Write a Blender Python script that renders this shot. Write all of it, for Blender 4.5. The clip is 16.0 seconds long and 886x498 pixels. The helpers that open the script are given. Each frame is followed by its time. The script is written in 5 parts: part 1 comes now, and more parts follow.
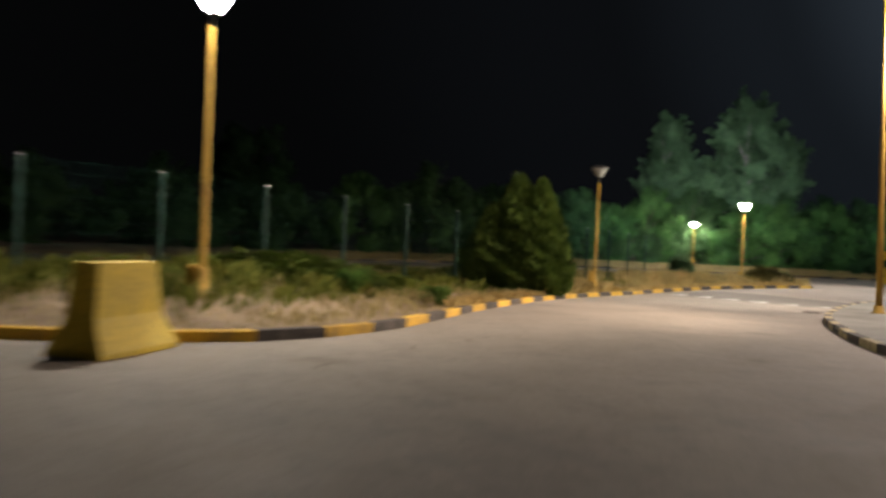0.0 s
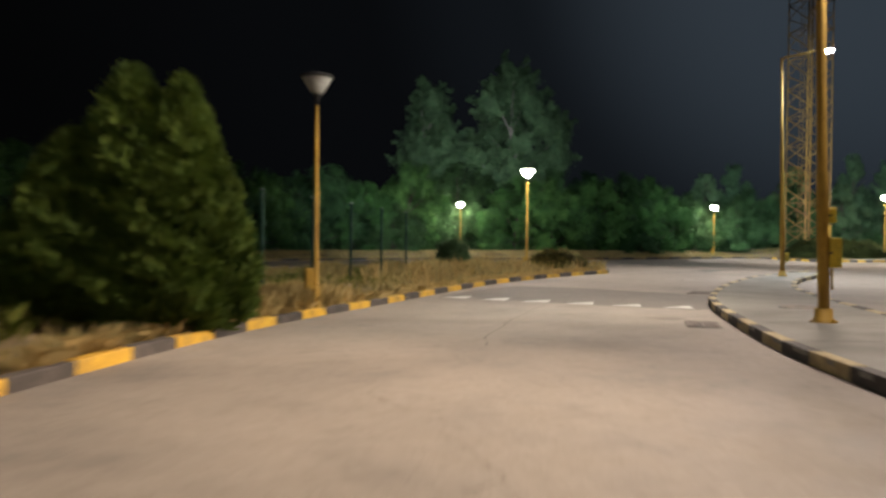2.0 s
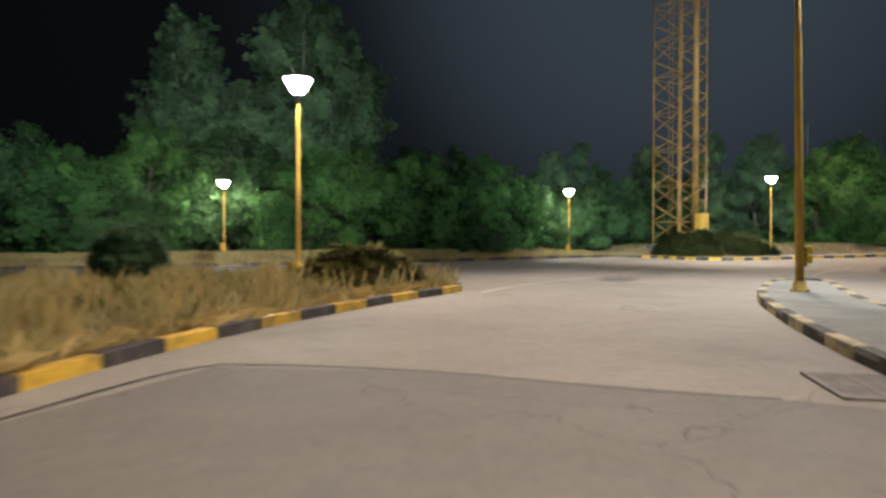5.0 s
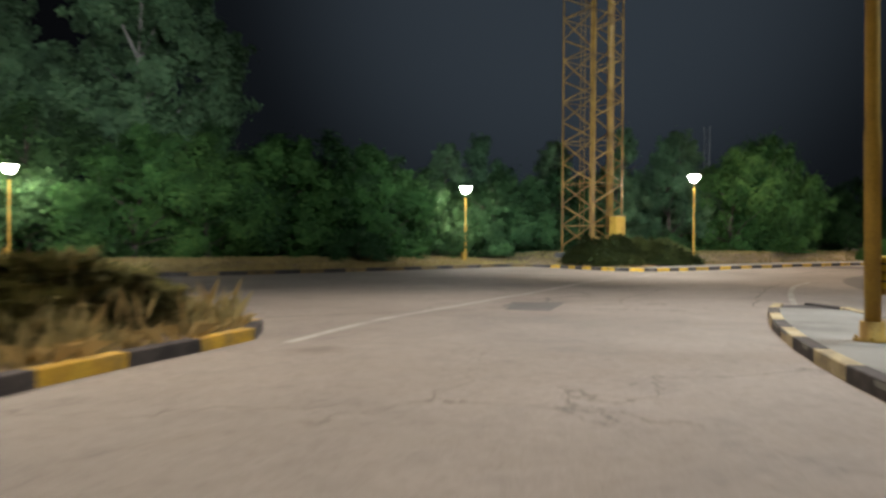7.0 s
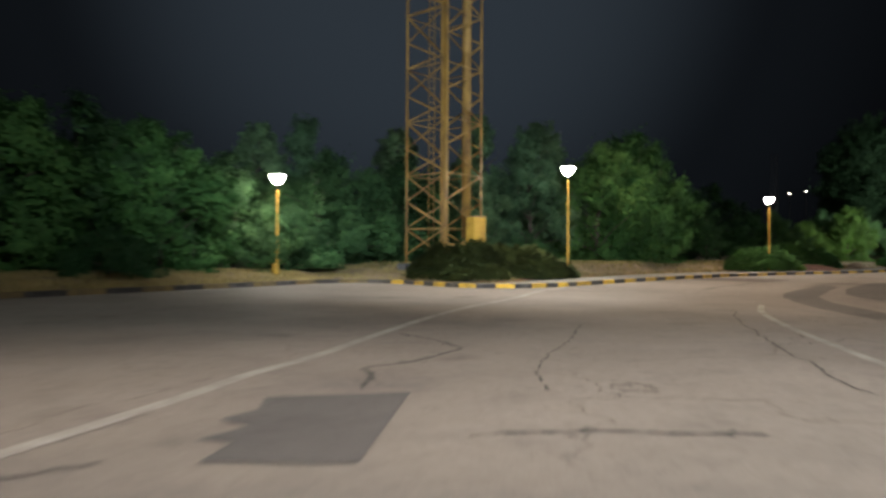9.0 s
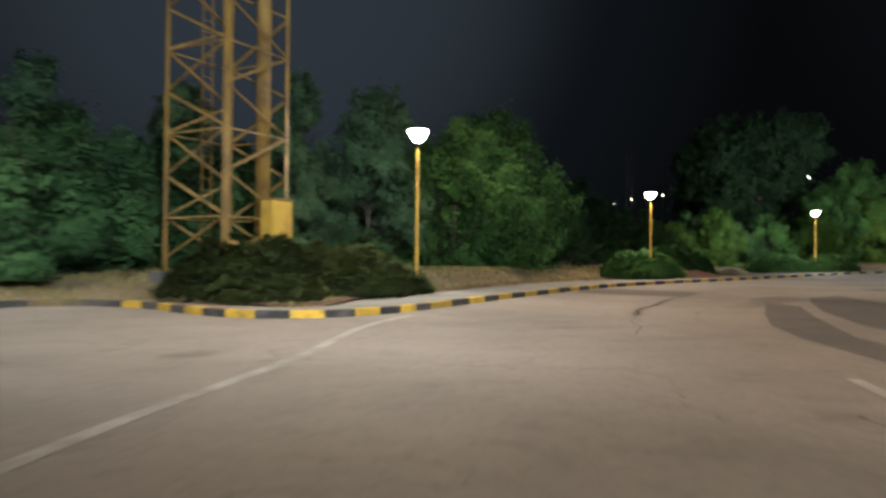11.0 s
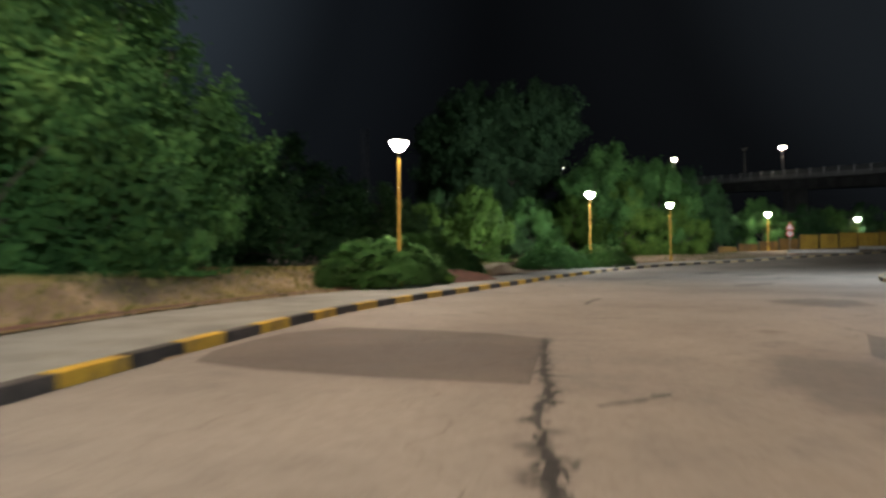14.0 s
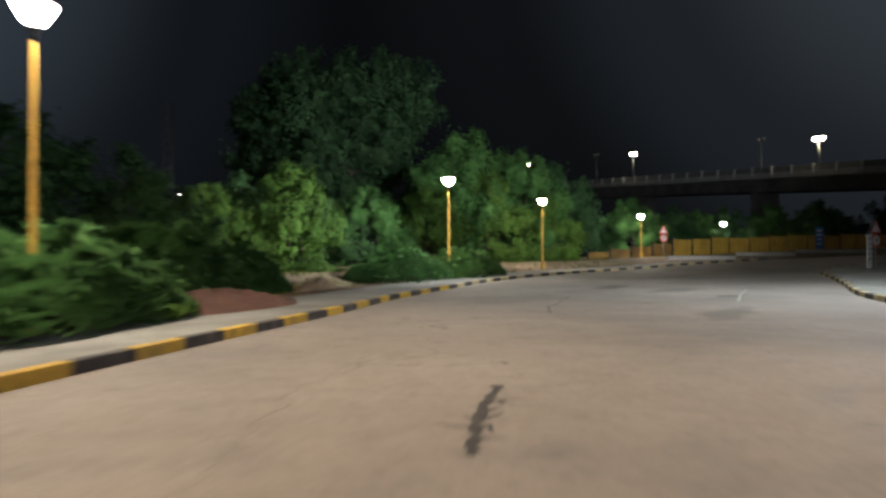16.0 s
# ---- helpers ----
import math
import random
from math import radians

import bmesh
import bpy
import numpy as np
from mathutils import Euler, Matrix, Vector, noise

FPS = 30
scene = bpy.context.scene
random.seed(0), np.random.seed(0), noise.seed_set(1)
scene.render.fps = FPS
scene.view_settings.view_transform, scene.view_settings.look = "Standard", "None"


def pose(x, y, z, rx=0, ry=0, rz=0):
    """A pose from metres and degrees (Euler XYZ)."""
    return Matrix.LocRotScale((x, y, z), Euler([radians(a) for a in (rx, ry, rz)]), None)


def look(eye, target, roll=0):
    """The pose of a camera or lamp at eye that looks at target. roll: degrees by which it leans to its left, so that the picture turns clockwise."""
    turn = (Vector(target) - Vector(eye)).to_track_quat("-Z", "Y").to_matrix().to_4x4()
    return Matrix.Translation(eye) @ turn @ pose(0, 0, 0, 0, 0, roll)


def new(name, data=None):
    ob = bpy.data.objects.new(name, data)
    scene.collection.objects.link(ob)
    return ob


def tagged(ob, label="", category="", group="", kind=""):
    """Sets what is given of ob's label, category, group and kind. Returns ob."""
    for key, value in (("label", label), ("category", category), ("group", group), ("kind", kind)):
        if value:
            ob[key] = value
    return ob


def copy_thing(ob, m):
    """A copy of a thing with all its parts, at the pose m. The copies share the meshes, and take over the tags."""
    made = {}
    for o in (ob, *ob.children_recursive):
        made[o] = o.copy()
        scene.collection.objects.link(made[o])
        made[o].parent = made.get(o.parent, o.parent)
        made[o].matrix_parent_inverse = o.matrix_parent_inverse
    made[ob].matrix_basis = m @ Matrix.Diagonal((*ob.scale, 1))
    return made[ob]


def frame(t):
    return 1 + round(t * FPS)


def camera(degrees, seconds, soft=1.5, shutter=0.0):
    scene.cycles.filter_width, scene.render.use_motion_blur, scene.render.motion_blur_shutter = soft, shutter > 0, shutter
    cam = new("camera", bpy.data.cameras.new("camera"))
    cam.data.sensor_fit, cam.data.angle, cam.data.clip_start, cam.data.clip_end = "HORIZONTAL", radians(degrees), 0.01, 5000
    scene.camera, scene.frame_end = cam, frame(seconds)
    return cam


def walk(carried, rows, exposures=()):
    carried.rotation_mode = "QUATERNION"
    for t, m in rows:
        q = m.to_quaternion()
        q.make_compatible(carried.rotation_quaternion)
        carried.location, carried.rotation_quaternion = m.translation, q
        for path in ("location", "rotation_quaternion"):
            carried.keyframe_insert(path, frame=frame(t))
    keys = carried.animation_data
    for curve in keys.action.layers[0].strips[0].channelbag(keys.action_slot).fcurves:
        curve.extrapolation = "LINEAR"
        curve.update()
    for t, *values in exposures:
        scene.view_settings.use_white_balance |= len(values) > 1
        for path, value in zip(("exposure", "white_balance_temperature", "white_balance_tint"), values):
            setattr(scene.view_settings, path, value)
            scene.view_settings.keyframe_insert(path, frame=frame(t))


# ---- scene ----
cam = camera(62.6, 16.0, 2.7, 0.8)
PATH = [
    (0, (-4.938, -6.127, 2.111), (-4.958, -4.127, 2.071), 2.6),
    (0.5, (-4.462, -3.006, 2.071), (-4.285, -1.015, 2.03), 2.2),
    (1, (-3.679, 0.044, 1.927), (-3.328, 2.012, 1.884), 1.7),
    (1.5, (-2.712, 3.048, 1.804), (-2.217, 4.985, 1.766), 0.9),
    (2, (-1.637, 6.004, 1.736), (-1.029, 7.909, 1.694), 0.5),
    (2.5, (-0.491, 8.877, 1.67), (0.199, 10.753, 1.629), 0.3),
    (3, (0.773, 11.783, 1.564), (1.534, 13.632, 1.526), 0.3),
    (3.5, (2.11, 14.605, 1.489), (2.947, 16.421, 1.451), 0.1),
    (4, (3.461, 17.111, 1.407), (4.38, 18.887, 1.369), 0.1),
    (4.5, (4.814, 19.28, 1.337), (5.815, 21.011, 1.3), 0.1),
    (7, (11.462, 26.716, 1.21), (12.749, 28.247, 1.193), 0.4),
    (7.5, (13.014, 28.256, 1.18), (14.37, 29.725, 1.176), 0.6),
    (8, (14.757, 29.83, 1.133), (16.187, 31.229, 1.135), 0.6),
    (8.5, (16.574, 31.299, 1.104), (18.079, 32.616, 1.111), 0.4),
    (9, (18.512, 32.717, 1.085), (20.091, 33.945, 1.102), 0.3),
    (11.5, (30.162, 38.488, 1.145), (32, 39.275, 1.172), 0.2),
    (12, (32.983, 39.391, 1.156), (34.862, 40.074, 1.18), -0.2),
    (12.5, (35.767, 40.054, 1.164), (37.684, 40.626, 1.181), -0.2),
    (13, (38.679, 40.542, 1.167), (40.627, 40.992, 1.181), -0.2),
    (13.5, (41.739, 40.908, 1.152), (43.712, 41.232, 1.166), -0.2),
    (14, (44.788, 41.053, 1.13), (46.778, 41.255, 1.15), -0.4),
    (14.5, (47.813, 40.989, 1.148), (49.81, 41.082, 1.163), -0.2),
    (15, (50.851, 40.868, 1.141), (52.851, 40.86, 1.158), 0.0),
    (15.5, (53.999, 40.627, 1.159), (55.996, 40.523, 1.183), -0.1),
    (16, (57.177, 40.104, 1.165), (59.167, 39.908, 1.199), -0.3),
]
walk(cam, [(t, look(eye, target, roll)) for t, eye, target, roll in PATH],
     [(0.0, 0.35), (1.0, 0.15), (2.0, -0.05), (3.0, 0.05), (4.0, 0.12), (4.7, 0.15), (7.0, -0.2), (8.5, -0.35), (11.5, -0.3), (14.0, -0.18), (15.0, -0.15), (16.0, 0.08)])

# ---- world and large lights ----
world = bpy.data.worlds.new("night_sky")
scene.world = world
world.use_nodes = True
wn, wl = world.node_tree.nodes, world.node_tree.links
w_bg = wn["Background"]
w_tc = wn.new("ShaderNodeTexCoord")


def painted_glare(way, stops):
    """Lamp glare painted into the sky, fading with the angle from one direction."""
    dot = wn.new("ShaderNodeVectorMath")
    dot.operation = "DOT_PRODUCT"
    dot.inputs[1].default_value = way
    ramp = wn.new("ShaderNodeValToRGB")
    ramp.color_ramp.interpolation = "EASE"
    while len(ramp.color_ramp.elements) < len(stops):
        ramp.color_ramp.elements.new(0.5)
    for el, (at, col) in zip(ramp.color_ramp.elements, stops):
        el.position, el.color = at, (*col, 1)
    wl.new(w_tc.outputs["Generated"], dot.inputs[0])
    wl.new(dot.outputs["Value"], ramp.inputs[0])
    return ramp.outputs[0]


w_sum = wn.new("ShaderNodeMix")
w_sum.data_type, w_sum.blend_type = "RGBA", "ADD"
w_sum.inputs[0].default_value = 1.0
wl.new(painted_glare((0.71, 0.60, 0.37), ((0.45, (0.0012, 0.0013, 0.0014)), (0.80, (0.0027, 0.0031, 0.0038)), (0.90, (0.0058, 0.0073, 0.0094)), (1.0, (0.032, 0.042, 0.054)))), w_sum.inputs[6])
wl.new(painted_glare((0.64, -0.64, 0.42), ((0.70, (0.0, 0.0, 0.0)), (0.84, (0.0022, 0.0026, 0.0032)), (0.93, (0.0105, 0.0130, 0.0160)), (1.0, (0.030, 0.037, 0.045)))), w_sum.inputs[7])
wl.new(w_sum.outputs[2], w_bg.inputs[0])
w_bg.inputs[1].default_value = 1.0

LAMP_GLOW = 400.0       # post-top bowls
WARM, MILD, COLD = (1.0, 0.79, 0.60), (1.0, 0.81, 0.68), (0.80, 0.92, 1.0)


def disc_lamp(name, eye, target, watts, colour, size):
    lamp = bpy.data.lights.new(name, "AREA")
    lamp.shape, lamp.size, lamp.energy, lamp.color = "DISK", size, watts, colour
    ob = new(name, lamp)
    ob.matrix_world = look(eye, target)
    return ob


def beam_lamp(name, eye, target, watts, colour, cone, size=0.25):
    lamp = bpy.data.lights.new(name, "SPOT")
    lamp.spot_size, lamp.spot_blend, lamp.shadow_soft_size = radians(cone), 0.9, size
    lamp.energy, lamp.color = watts, colour
    ob = new(name, lamp)
    ob.matrix_world = look(eye, target)
    return ob


# fill lamps added over the mast platform, in place of the car's headlights
beam_lamp("road_fill_lamp", (40.6, 48.9, 31.2), (13, 27, 0), 68000, MILD, 46, 2.6)
beam_lamp("road_fill_lamp", (42.4, 48.6, 31.2), (41, 40.8, 0), 48000, WARM, 50, 2.6)
beam_lamp("road_fill_lamp", (44.4, 48.9, 31.2), (62, 41.5, 0), 66000, WARM, 46, 2.6)
# tall pole heads: discs light the road, beams are added fill over the verges
disc_lamp("flood_and_fill_lamp", (21.7, 29.15, 8.9), (24.5, 32.5, 0), 900, COLD, 1.3)
beam_lamp("flood_and_fill_lamp", (21.65, 29.3, 8.9), (31, 64, 10.0), 13000, COLD, 48)
beam_lamp("flood_and_fill_lamp", (21.75, 29.2, 8.9), (48, 57, 4.4), 52000, COLD, 54)
disc_lamp("flood_and_fill_lamp", (8.95, 14.05, 9.3), (3.0, 9.0, 0), 800, MILD, 1.3)
beam_lamp("flood_and_fill_lamp", (8.9, 14.1, 9.3), (0, 28, 1.5), 9500, (1.0, 0.90, 0.76), 104)
beam_lamp("flood_and_fill_lamp", (8.85, 14.0, 9.3), (-6.0, 11.5, 0.5), 12500, WARM, 62, 0.6)
beam_lamp("flood_and_fill_lamp", (8.8, 14.2, 9.3), (15, 63, 7.5), 90000, (0.88, 0.95, 1.0), 36)
beam_lamp("flood_and_fill_lamp", (77.3, 24.3, 9.2), (57, 54, 8.5), 14000, (0.88, 0.97, 1.0), 34)
beam_lamp("flood_and_fill_lamp", (77.5, 24.2, 9.2), (91, 43, 8.5), 64000, (0.92, 0.98, 1.0), 66)
disc_lamp("flood_and_fill_lamp", (77.3, 24.5, 9.1), (78.0, 30.0, 0), 1500, (0.84, 0.93, 1.0), 1.3)
beam_lamp("flood_and_fill_lamp", (77.6, 24.1, 9.2), (113, 25, 19.0), 66000, (0.92, 0.98, 1.0), 80)


# ---- materials ----
def nodes_of(name):
    m = bpy.data.materials.new(name)
    m.use_nodes = True
    nt = m.node_tree
    return m, nt.nodes, nt.links, nt.nodes["Principled BSDF"]


def noise_node(n, l, pos, scale, detail=4.0, rough=0.6):
    t = n.new("ShaderNodeTexNoise")
    t.inputs["Scale"].default_value = scale
    t.inputs["Detail"].default_value = detail
    t.inputs["Roughness"].default_value = rough
    l.new(pos, t.inputs["Vector"])
    return t.outputs["Fac"]


def ramp_node(n, l, fac, stops):
    r = n.new("ShaderNodeValToRGB")
    e = r.color_ramp.elements
    while len(e) < len(stops):
        e.new(0.5)
    for k, (p, c) in enumerate(stops):
        e[k].position, e[k].color = p, (*c, 1)
    l.new(fac, r.inputs[0])
    return r.outputs[0]


def mix_node(n, l, fac, a, b, kind="MIX"):
    m = n.new("ShaderNodeMix")
    m.data_type, m.blend_type = "RGBA", kind
    for sock, v in ((m.inputs[0], fac), (m.inputs[6], a), (m.inputs[7], b)):
        if isinstance(v, bpy.types.NodeSocket):
            l.new(v, sock)
        elif isinstance(v, (int, float)):
            sock.default_value = v
        else:
            sock.default_value = (*v, 1)
    return m.outputs[2]


def surface(name, base, dark, light, grain=30.0, broad=1.2, rough=0.8, bump=0.3, metal=0.0, depth=0.004, vary=0.0, gloss=0.5):
    """A solid surface: broad stains over fine grain, with relief."""
    m, n, l, bsdf = nodes_of(name)
    pos = n.new("ShaderNodeNewGeometry").outputs["Position"]
    fine = noise_node(n, l, pos, grain, 5)
    wide = noise_node(n, l, pos, broad, 4)
    c1 = ramp_node(n, l, wide, [(0.34, dark), (0.52, base), (0.70, light)])
    c2 = ramp_node(n, l, fine, [(0.3, (0.72, 0.72, 0.72)), (0.6, (1, 1, 1))])
    col = mix_node(n, l, 1.0, c1, c2, "MULTIPLY")
    if vary:
        rnd = n.new("ShaderNodeObjectInfo").outputs["Random"]
        col = mix_node(n, l, 1.0, col, ramp_node(n, l, rnd, [(0, (1 - vary,) * 3), (1, (1, 1, 1))]), "MULTIPLY")
    l.new(col, bsdf.inputs["Base Color"])
    bsdf.inputs["Roughness"].default_value = rough
    bsdf.inputs["Metallic"].default_value = metal
    bsdf.inputs["Specular IOR Level"].default_value = gloss
    if bump:
        b = n.new("ShaderNodeBump")
        b.inputs["Strength"].default_value, b.inputs["Distance"].default_value = bump, depth
        l.new(fine, b.inputs["Height"])
        l.new(b.outputs[0], bsdf.inputs["Normal"])
    return m


def leafy(name, a, b, through_light=0.35, spread=0.5):
    """Leaves: a different green for every leaf and tree, some light passing through."""
    m, n, l, bsdf = nodes_of(name)
    geo = n.new("ShaderNodeNewGeometry")
    rnd = geo.outputs["Random Per Island"]
    tree = n.new("ShaderNodeObjectInfo").outputs["Random"]
    wide = noise_node(n, l, geo.outputs["Position"], 0.7, 3)
    col = mix_node(n, l, rnd, a, b)
    col = mix_node(n, l, 1.0, col, ramp_node(n, l, wide, [(0.3, (1 - spread,) * 3), (0.7, (1.15, 1.1, 1.0))]), "MULTIPLY")
    col = mix_node(n, l, 1.0, col, ramp_node(n, l, tree, [(0, (0.75, 0.85, 0.8)), (1, (1.1, 1.05, 0.9))]), "MULTIPLY")
    l.new(col, bsdf.inputs["Base Color"])
    bsdf.inputs["Roughness"].default_value = 0.85
    bsdf.inputs["Specular IOR Level"].default_value = 0.12
    tr = n.new("ShaderNodeBsdfTranslucent")
    l.new(col, tr.inputs[0])
    mx = n.new("ShaderNodeMixShader")
    mx.inputs[0].default_value = through_light
    l.new(bsdf.outputs[0], mx.inputs[1])
    l.new(tr.outputs[0], mx.inputs[2])
    l.new(mx.outputs[0], n["Material Output"].inputs[0])
    return m


def asphalt(name, base, dark, light, rough=0.82, spots=()):
    m, n, l, bsdf = nodes_of(name)
    pos = n.new("ShaderNodeNewGeometry").outputs["Position"]
    wide = noise_node(n, l, pos, 0.16, 5, 0.65)
    mid = noise_node(n, l, pos, 1.7, 5, 0.7)
    fine = noise_node(n, l, pos, 95.0, 3)
    c = ramp_node(n, l, wide, [(0.36, dark), (0.5, base), (0.66, light)])
    c = mix_node(n, l, 1.0, c, ramp_node(n, l, mid, [(0.28, (0.70, 0.70, 0.71)), (0.5, (1, 1, 1))]), "MULTIPLY")
    c = mix_node(n, l, 1.0, c, ramp_node(n, l, fine, [(0.25, (0.66, 0.66, 0.66)), (0.65, (1.08, 1.08, 1.08))]), "MULTIPLY")
    v = n.new("ShaderNodeTexVoronoi")
    v.feature = "DISTANCE_TO_EDGE"
    v.inputs["Scale"].default_value = 0.22
    warp = n.new("ShaderNodeVectorMath")
    warp.operation = "ADD"
    wob = n.new("ShaderNodeTexNoise")
    wob.inputs["Scale"].default_value, wob.inputs["Detail"].default_value = 1.3, 4
    l.new(pos, wob.inputs["Vector"])
    l.new(pos, warp.inputs[0])
    l.new(wob.outputs["Color"], warp.inputs[1])
    l.new(warp.outputs[0], v.inputs["Vector"])
    crack = ramp_node(n, l, v.outputs["Distance"], [(0.0, (0.45, 0.45, 0.45)), (0.004, (1, 1, 1))])
    keep = ramp_node(n, l, wide, [(0.46, (0, 0, 0)), (0.58, (1, 1, 1))])
    c = mix_node(n, l, keep, c, mix_node(n, l, 1.0, c, crack, "MULTIPLY"))
    # small oil drips and worn blotches, some of the cells only
    dv = n.new("ShaderNodeTexVoronoi")
    dv.inputs["Scale"].default_value = 0.55
    l.new(warp.outputs[0], dv.inputs["Vector"])
    drip = ramp_node(n, l, dv.outputs["Distance"], [(0.05, (0.62, 0.61, 0.60)), (0.22, (1, 1, 1))])
    some = n.new("ShaderNodeSeparateColor")
    l.new(dv.outputs["Color"], some.inputs[0])
    gate = ramp_node(n, l, some.outputs[0], [(0.62, (0, 0, 0)), (0.85, (1, 1, 1))])
    c = mix_node(n, l, gate, c, mix_node(n, l, 1.0, c, drip, "MULTIPLY"))
    speck = noise_node(n, l, pos, 9.0, 6, 0.75)
    c = mix_node(n, l, 1.0, c, ramp_node(n, l, speck, [(0.30, (0.80, 0.80, 0.80)), (0.48, (1, 1, 1)), (0.72, (1.12, 1.11, 1.10))]), "MULTIPLY")
    # dark spots: x, y, half length, half width, turn, darkness
    for sx, sy, ra, rb, turn, deep in spots:
        mp = n.new("ShaderNodeMapping")
        mp.vector_type = "TEXTURE"
        mp.inputs["Location"].default_value = (sx, sy, 0)
        mp.inputs["Rotation"].default_value = (0, 0, radians(turn))
        mp.inputs["Scale"].default_value = (ra, rb, 50)
        l.new(warp.outputs[0], mp.inputs["Vector"])
        ln = n.new("ShaderNodeVectorMath")
        ln.operation = "LENGTH"
        l.new(mp.outputs[0], ln.inputs[0])
        edge = n.new("ShaderNodeMath")
        edge.operation = "MULTIPLY_ADD"
        edge.inputs[1].default_value = 0.8
        l.new(mid, edge.inputs[0])
        l.new(ln.outputs["Value"], edge.inputs[2])
        c = mix_node(n, l, 1.0, c, ramp_node(n, l, edge.outputs[0], [(0.0, (deep,) * 3), (0.72, (deep * 1.05,) * 3), (1.0, (1, 1, 1))]), "MULTIPLY")
    l.new(c, bsdf.inputs["Base Color"])
    l.new(ramp_node(n, l, mid, [(0.3, (rough - 0.16,) * 3), (0.7, (rough + 0.08,) * 3)]), bsdf.inputs["Roughness"])
    b = n.new("ShaderNodeBump")
    b.inputs["Strength"].default_value, b.inputs["Distance"].default_value = 0.5, 0.006
    l.new(fine, b.inputs["Height"])
    l.new(b.outputs[0], bsdf.inputs["Normal"])
    return m


def glow(name, colour, strength):
    m, n, l, bsdf = nodes_of(name)
    bsdf.inputs["Base Color"].default_value = (0.8, 0.8, 0.78, 1)
    bsdf.inputs["Emission Color"].default_value = (*colour, 1)
    bsdf.inputs["Emission Strength"].default_value = strength
    return m


ROAD = asphalt("worn_asphalt", (0.275, 0.236, 0.199), (0.20, 0.175, 0.152), (0.325, 0.280, 0.238), 0.82,
               ((84.8, 31.5, 3.6, 1.0, -35, 0.55), (78.7, 29.8, 1.8, 0.8, -50, 0.5), (82.3, 30.0, 3.4, 1.4, -40, 0.6), (51.0, 38.7, 7.0, 1.2, -6, 0.66), (72.5, 33.0, 4.0, 0.9, -35, 0.6), (62.6, 34.7, 3.0, 2.1, -20, 0.48)))
DARKROAD = asphalt("dark_asphalt", (0.135, 0.119, 0.103), (0.105, 0.093, 0.082), (0.170, 0.149, 0.130), 0.78)
RESURFACED = asphalt("resurfaced_asphalt", (0.155, 0.136, 0.120), (0.125, 0.110, 0.098), (0.185, 0.162, 0.142))
REPAIR = asphalt("repaired_asphalt", (0.146, 0.118, 0.097), (0.112, 0.092, 0.077), (0.180, 0.147, 0.121))
PATCH = asphalt("newer_asphalt", (0.10, 0.095, 0.09), (0.07, 0.068, 0.066), (0.13, 0.12, 0.115), 0.75)
TAR = surface("tar_filled_crack", (0.055, 0.048, 0.042), (0.035, 0.031, 0.028), (0.10, 0.088, 0.075), 60, 5, 0.7, 0.5)
PAVING = surface("concrete_paving", (0.26, 0.252, 0.222), (0.19, 0.182, 0.162), (0.31, 0.30, 0.27), 55, 0.7, 0.88, 0.4)
ROADPAINT = surface("worn_white_road_paint", (0.62, 0.61, 0.57), (0.33, 0.31, 0.28), (0.74, 0.73, 0.70), 40, 2.5, 0.7, 0.2)
FADEDPAINT = surface("faded_white_road_paint", (0.40, 0.37, 0.325), (0.29, 0.26, 0.225), (0.48, 0.445, 0.40), 25, 1.8, 0.8, 0.2)
KERB_YELLOW = surface("yellow_kerb_paint", (0.72, 0.42, 0.035), (0.40, 0.26, 0.06), (0.80, 0.50, 0.05), 22, 3.0, 0.75, 0.4, vary=0.25)
KERB_DARK = surface("black_kerb_paint", (0.072, 0.060, 0.053), (0.042, 0.036, 0.033), (0.14, 0.118, 0.103), 22, 3.0, 0.8, 0.5, vary=0.4)
KERB_CREAM = surface("cream_kerb_paint", (0.58, 0.46, 0.24), (0.36, 0.28, 0.16), (0.66, 0.56, 0.36), 22, 3.0, 0.8, 0.4, vary=0.25)
POLE = surface("ochre_pole_paint", (0.44, 0.26, 0.03), (0.32, 0.18, 0.025), (0.50, 0.30, 0.04), 40, 1.6, 0.75, 0.12)
RUSTY = surface("yellow_steel_weathered", (0.23, 0.132, 0.030), (0.13, 0.076, 0.026), (0.28, 0.165, 0.036), 18, 1.4, 0.6, 0.15)
BARRIER = surface("yellow_barrier_paint", (0.70, 0.50, 0.03), (0.55, 0.40, 0.04), (0.76, 0.56, 0.05), 14, 1.8, 0.65, 0.3)
DARKMETAL = surface("dark_metal", (0.045, 0.045, 0.048), (0.03, 0.03, 0.03), (0.07, 0.07, 0.07), 40, 3, 0.45, 0.1, 0.6)
IRON = surface("weathered_cast_iron", (0.19, 0.155, 0.13), (0.12, 0.10, 0.085), (0.25, 0.21, 0.175), 30, 5, 0.75, 0.5)
GALV = surface("galvanised_steel", (0.42, 0.43, 0.43), (0.32, 0.33, 0.33), (0.5, 0.5, 0.5), 30, 2, 0.45, 0.1, 0.7)
DULLMETAL = surface("dull_weathered_steel", (0.20, 0.21, 0.21), (0.14, 0.145, 0.145), (0.26, 0.27, 0.27), 30, 2, 0.7, 0.1)
DARKCONCRETE = surface("dark_concrete", (0.12, 0.12, 0.115), (0.08, 0.08, 0.078), (0.16, 0.16, 0.155), 6, 0.3, 0.9, 0.3, depth=0.01)
KERB_FADED = surface("faded_yellow_kerb_paint", (0.25, 0.17, 0.07), (0.17, 0.125, 0.065), (0.33, 0.22, 0.07), 22, 3.0, 0.8, 0.4, vary=0.35)
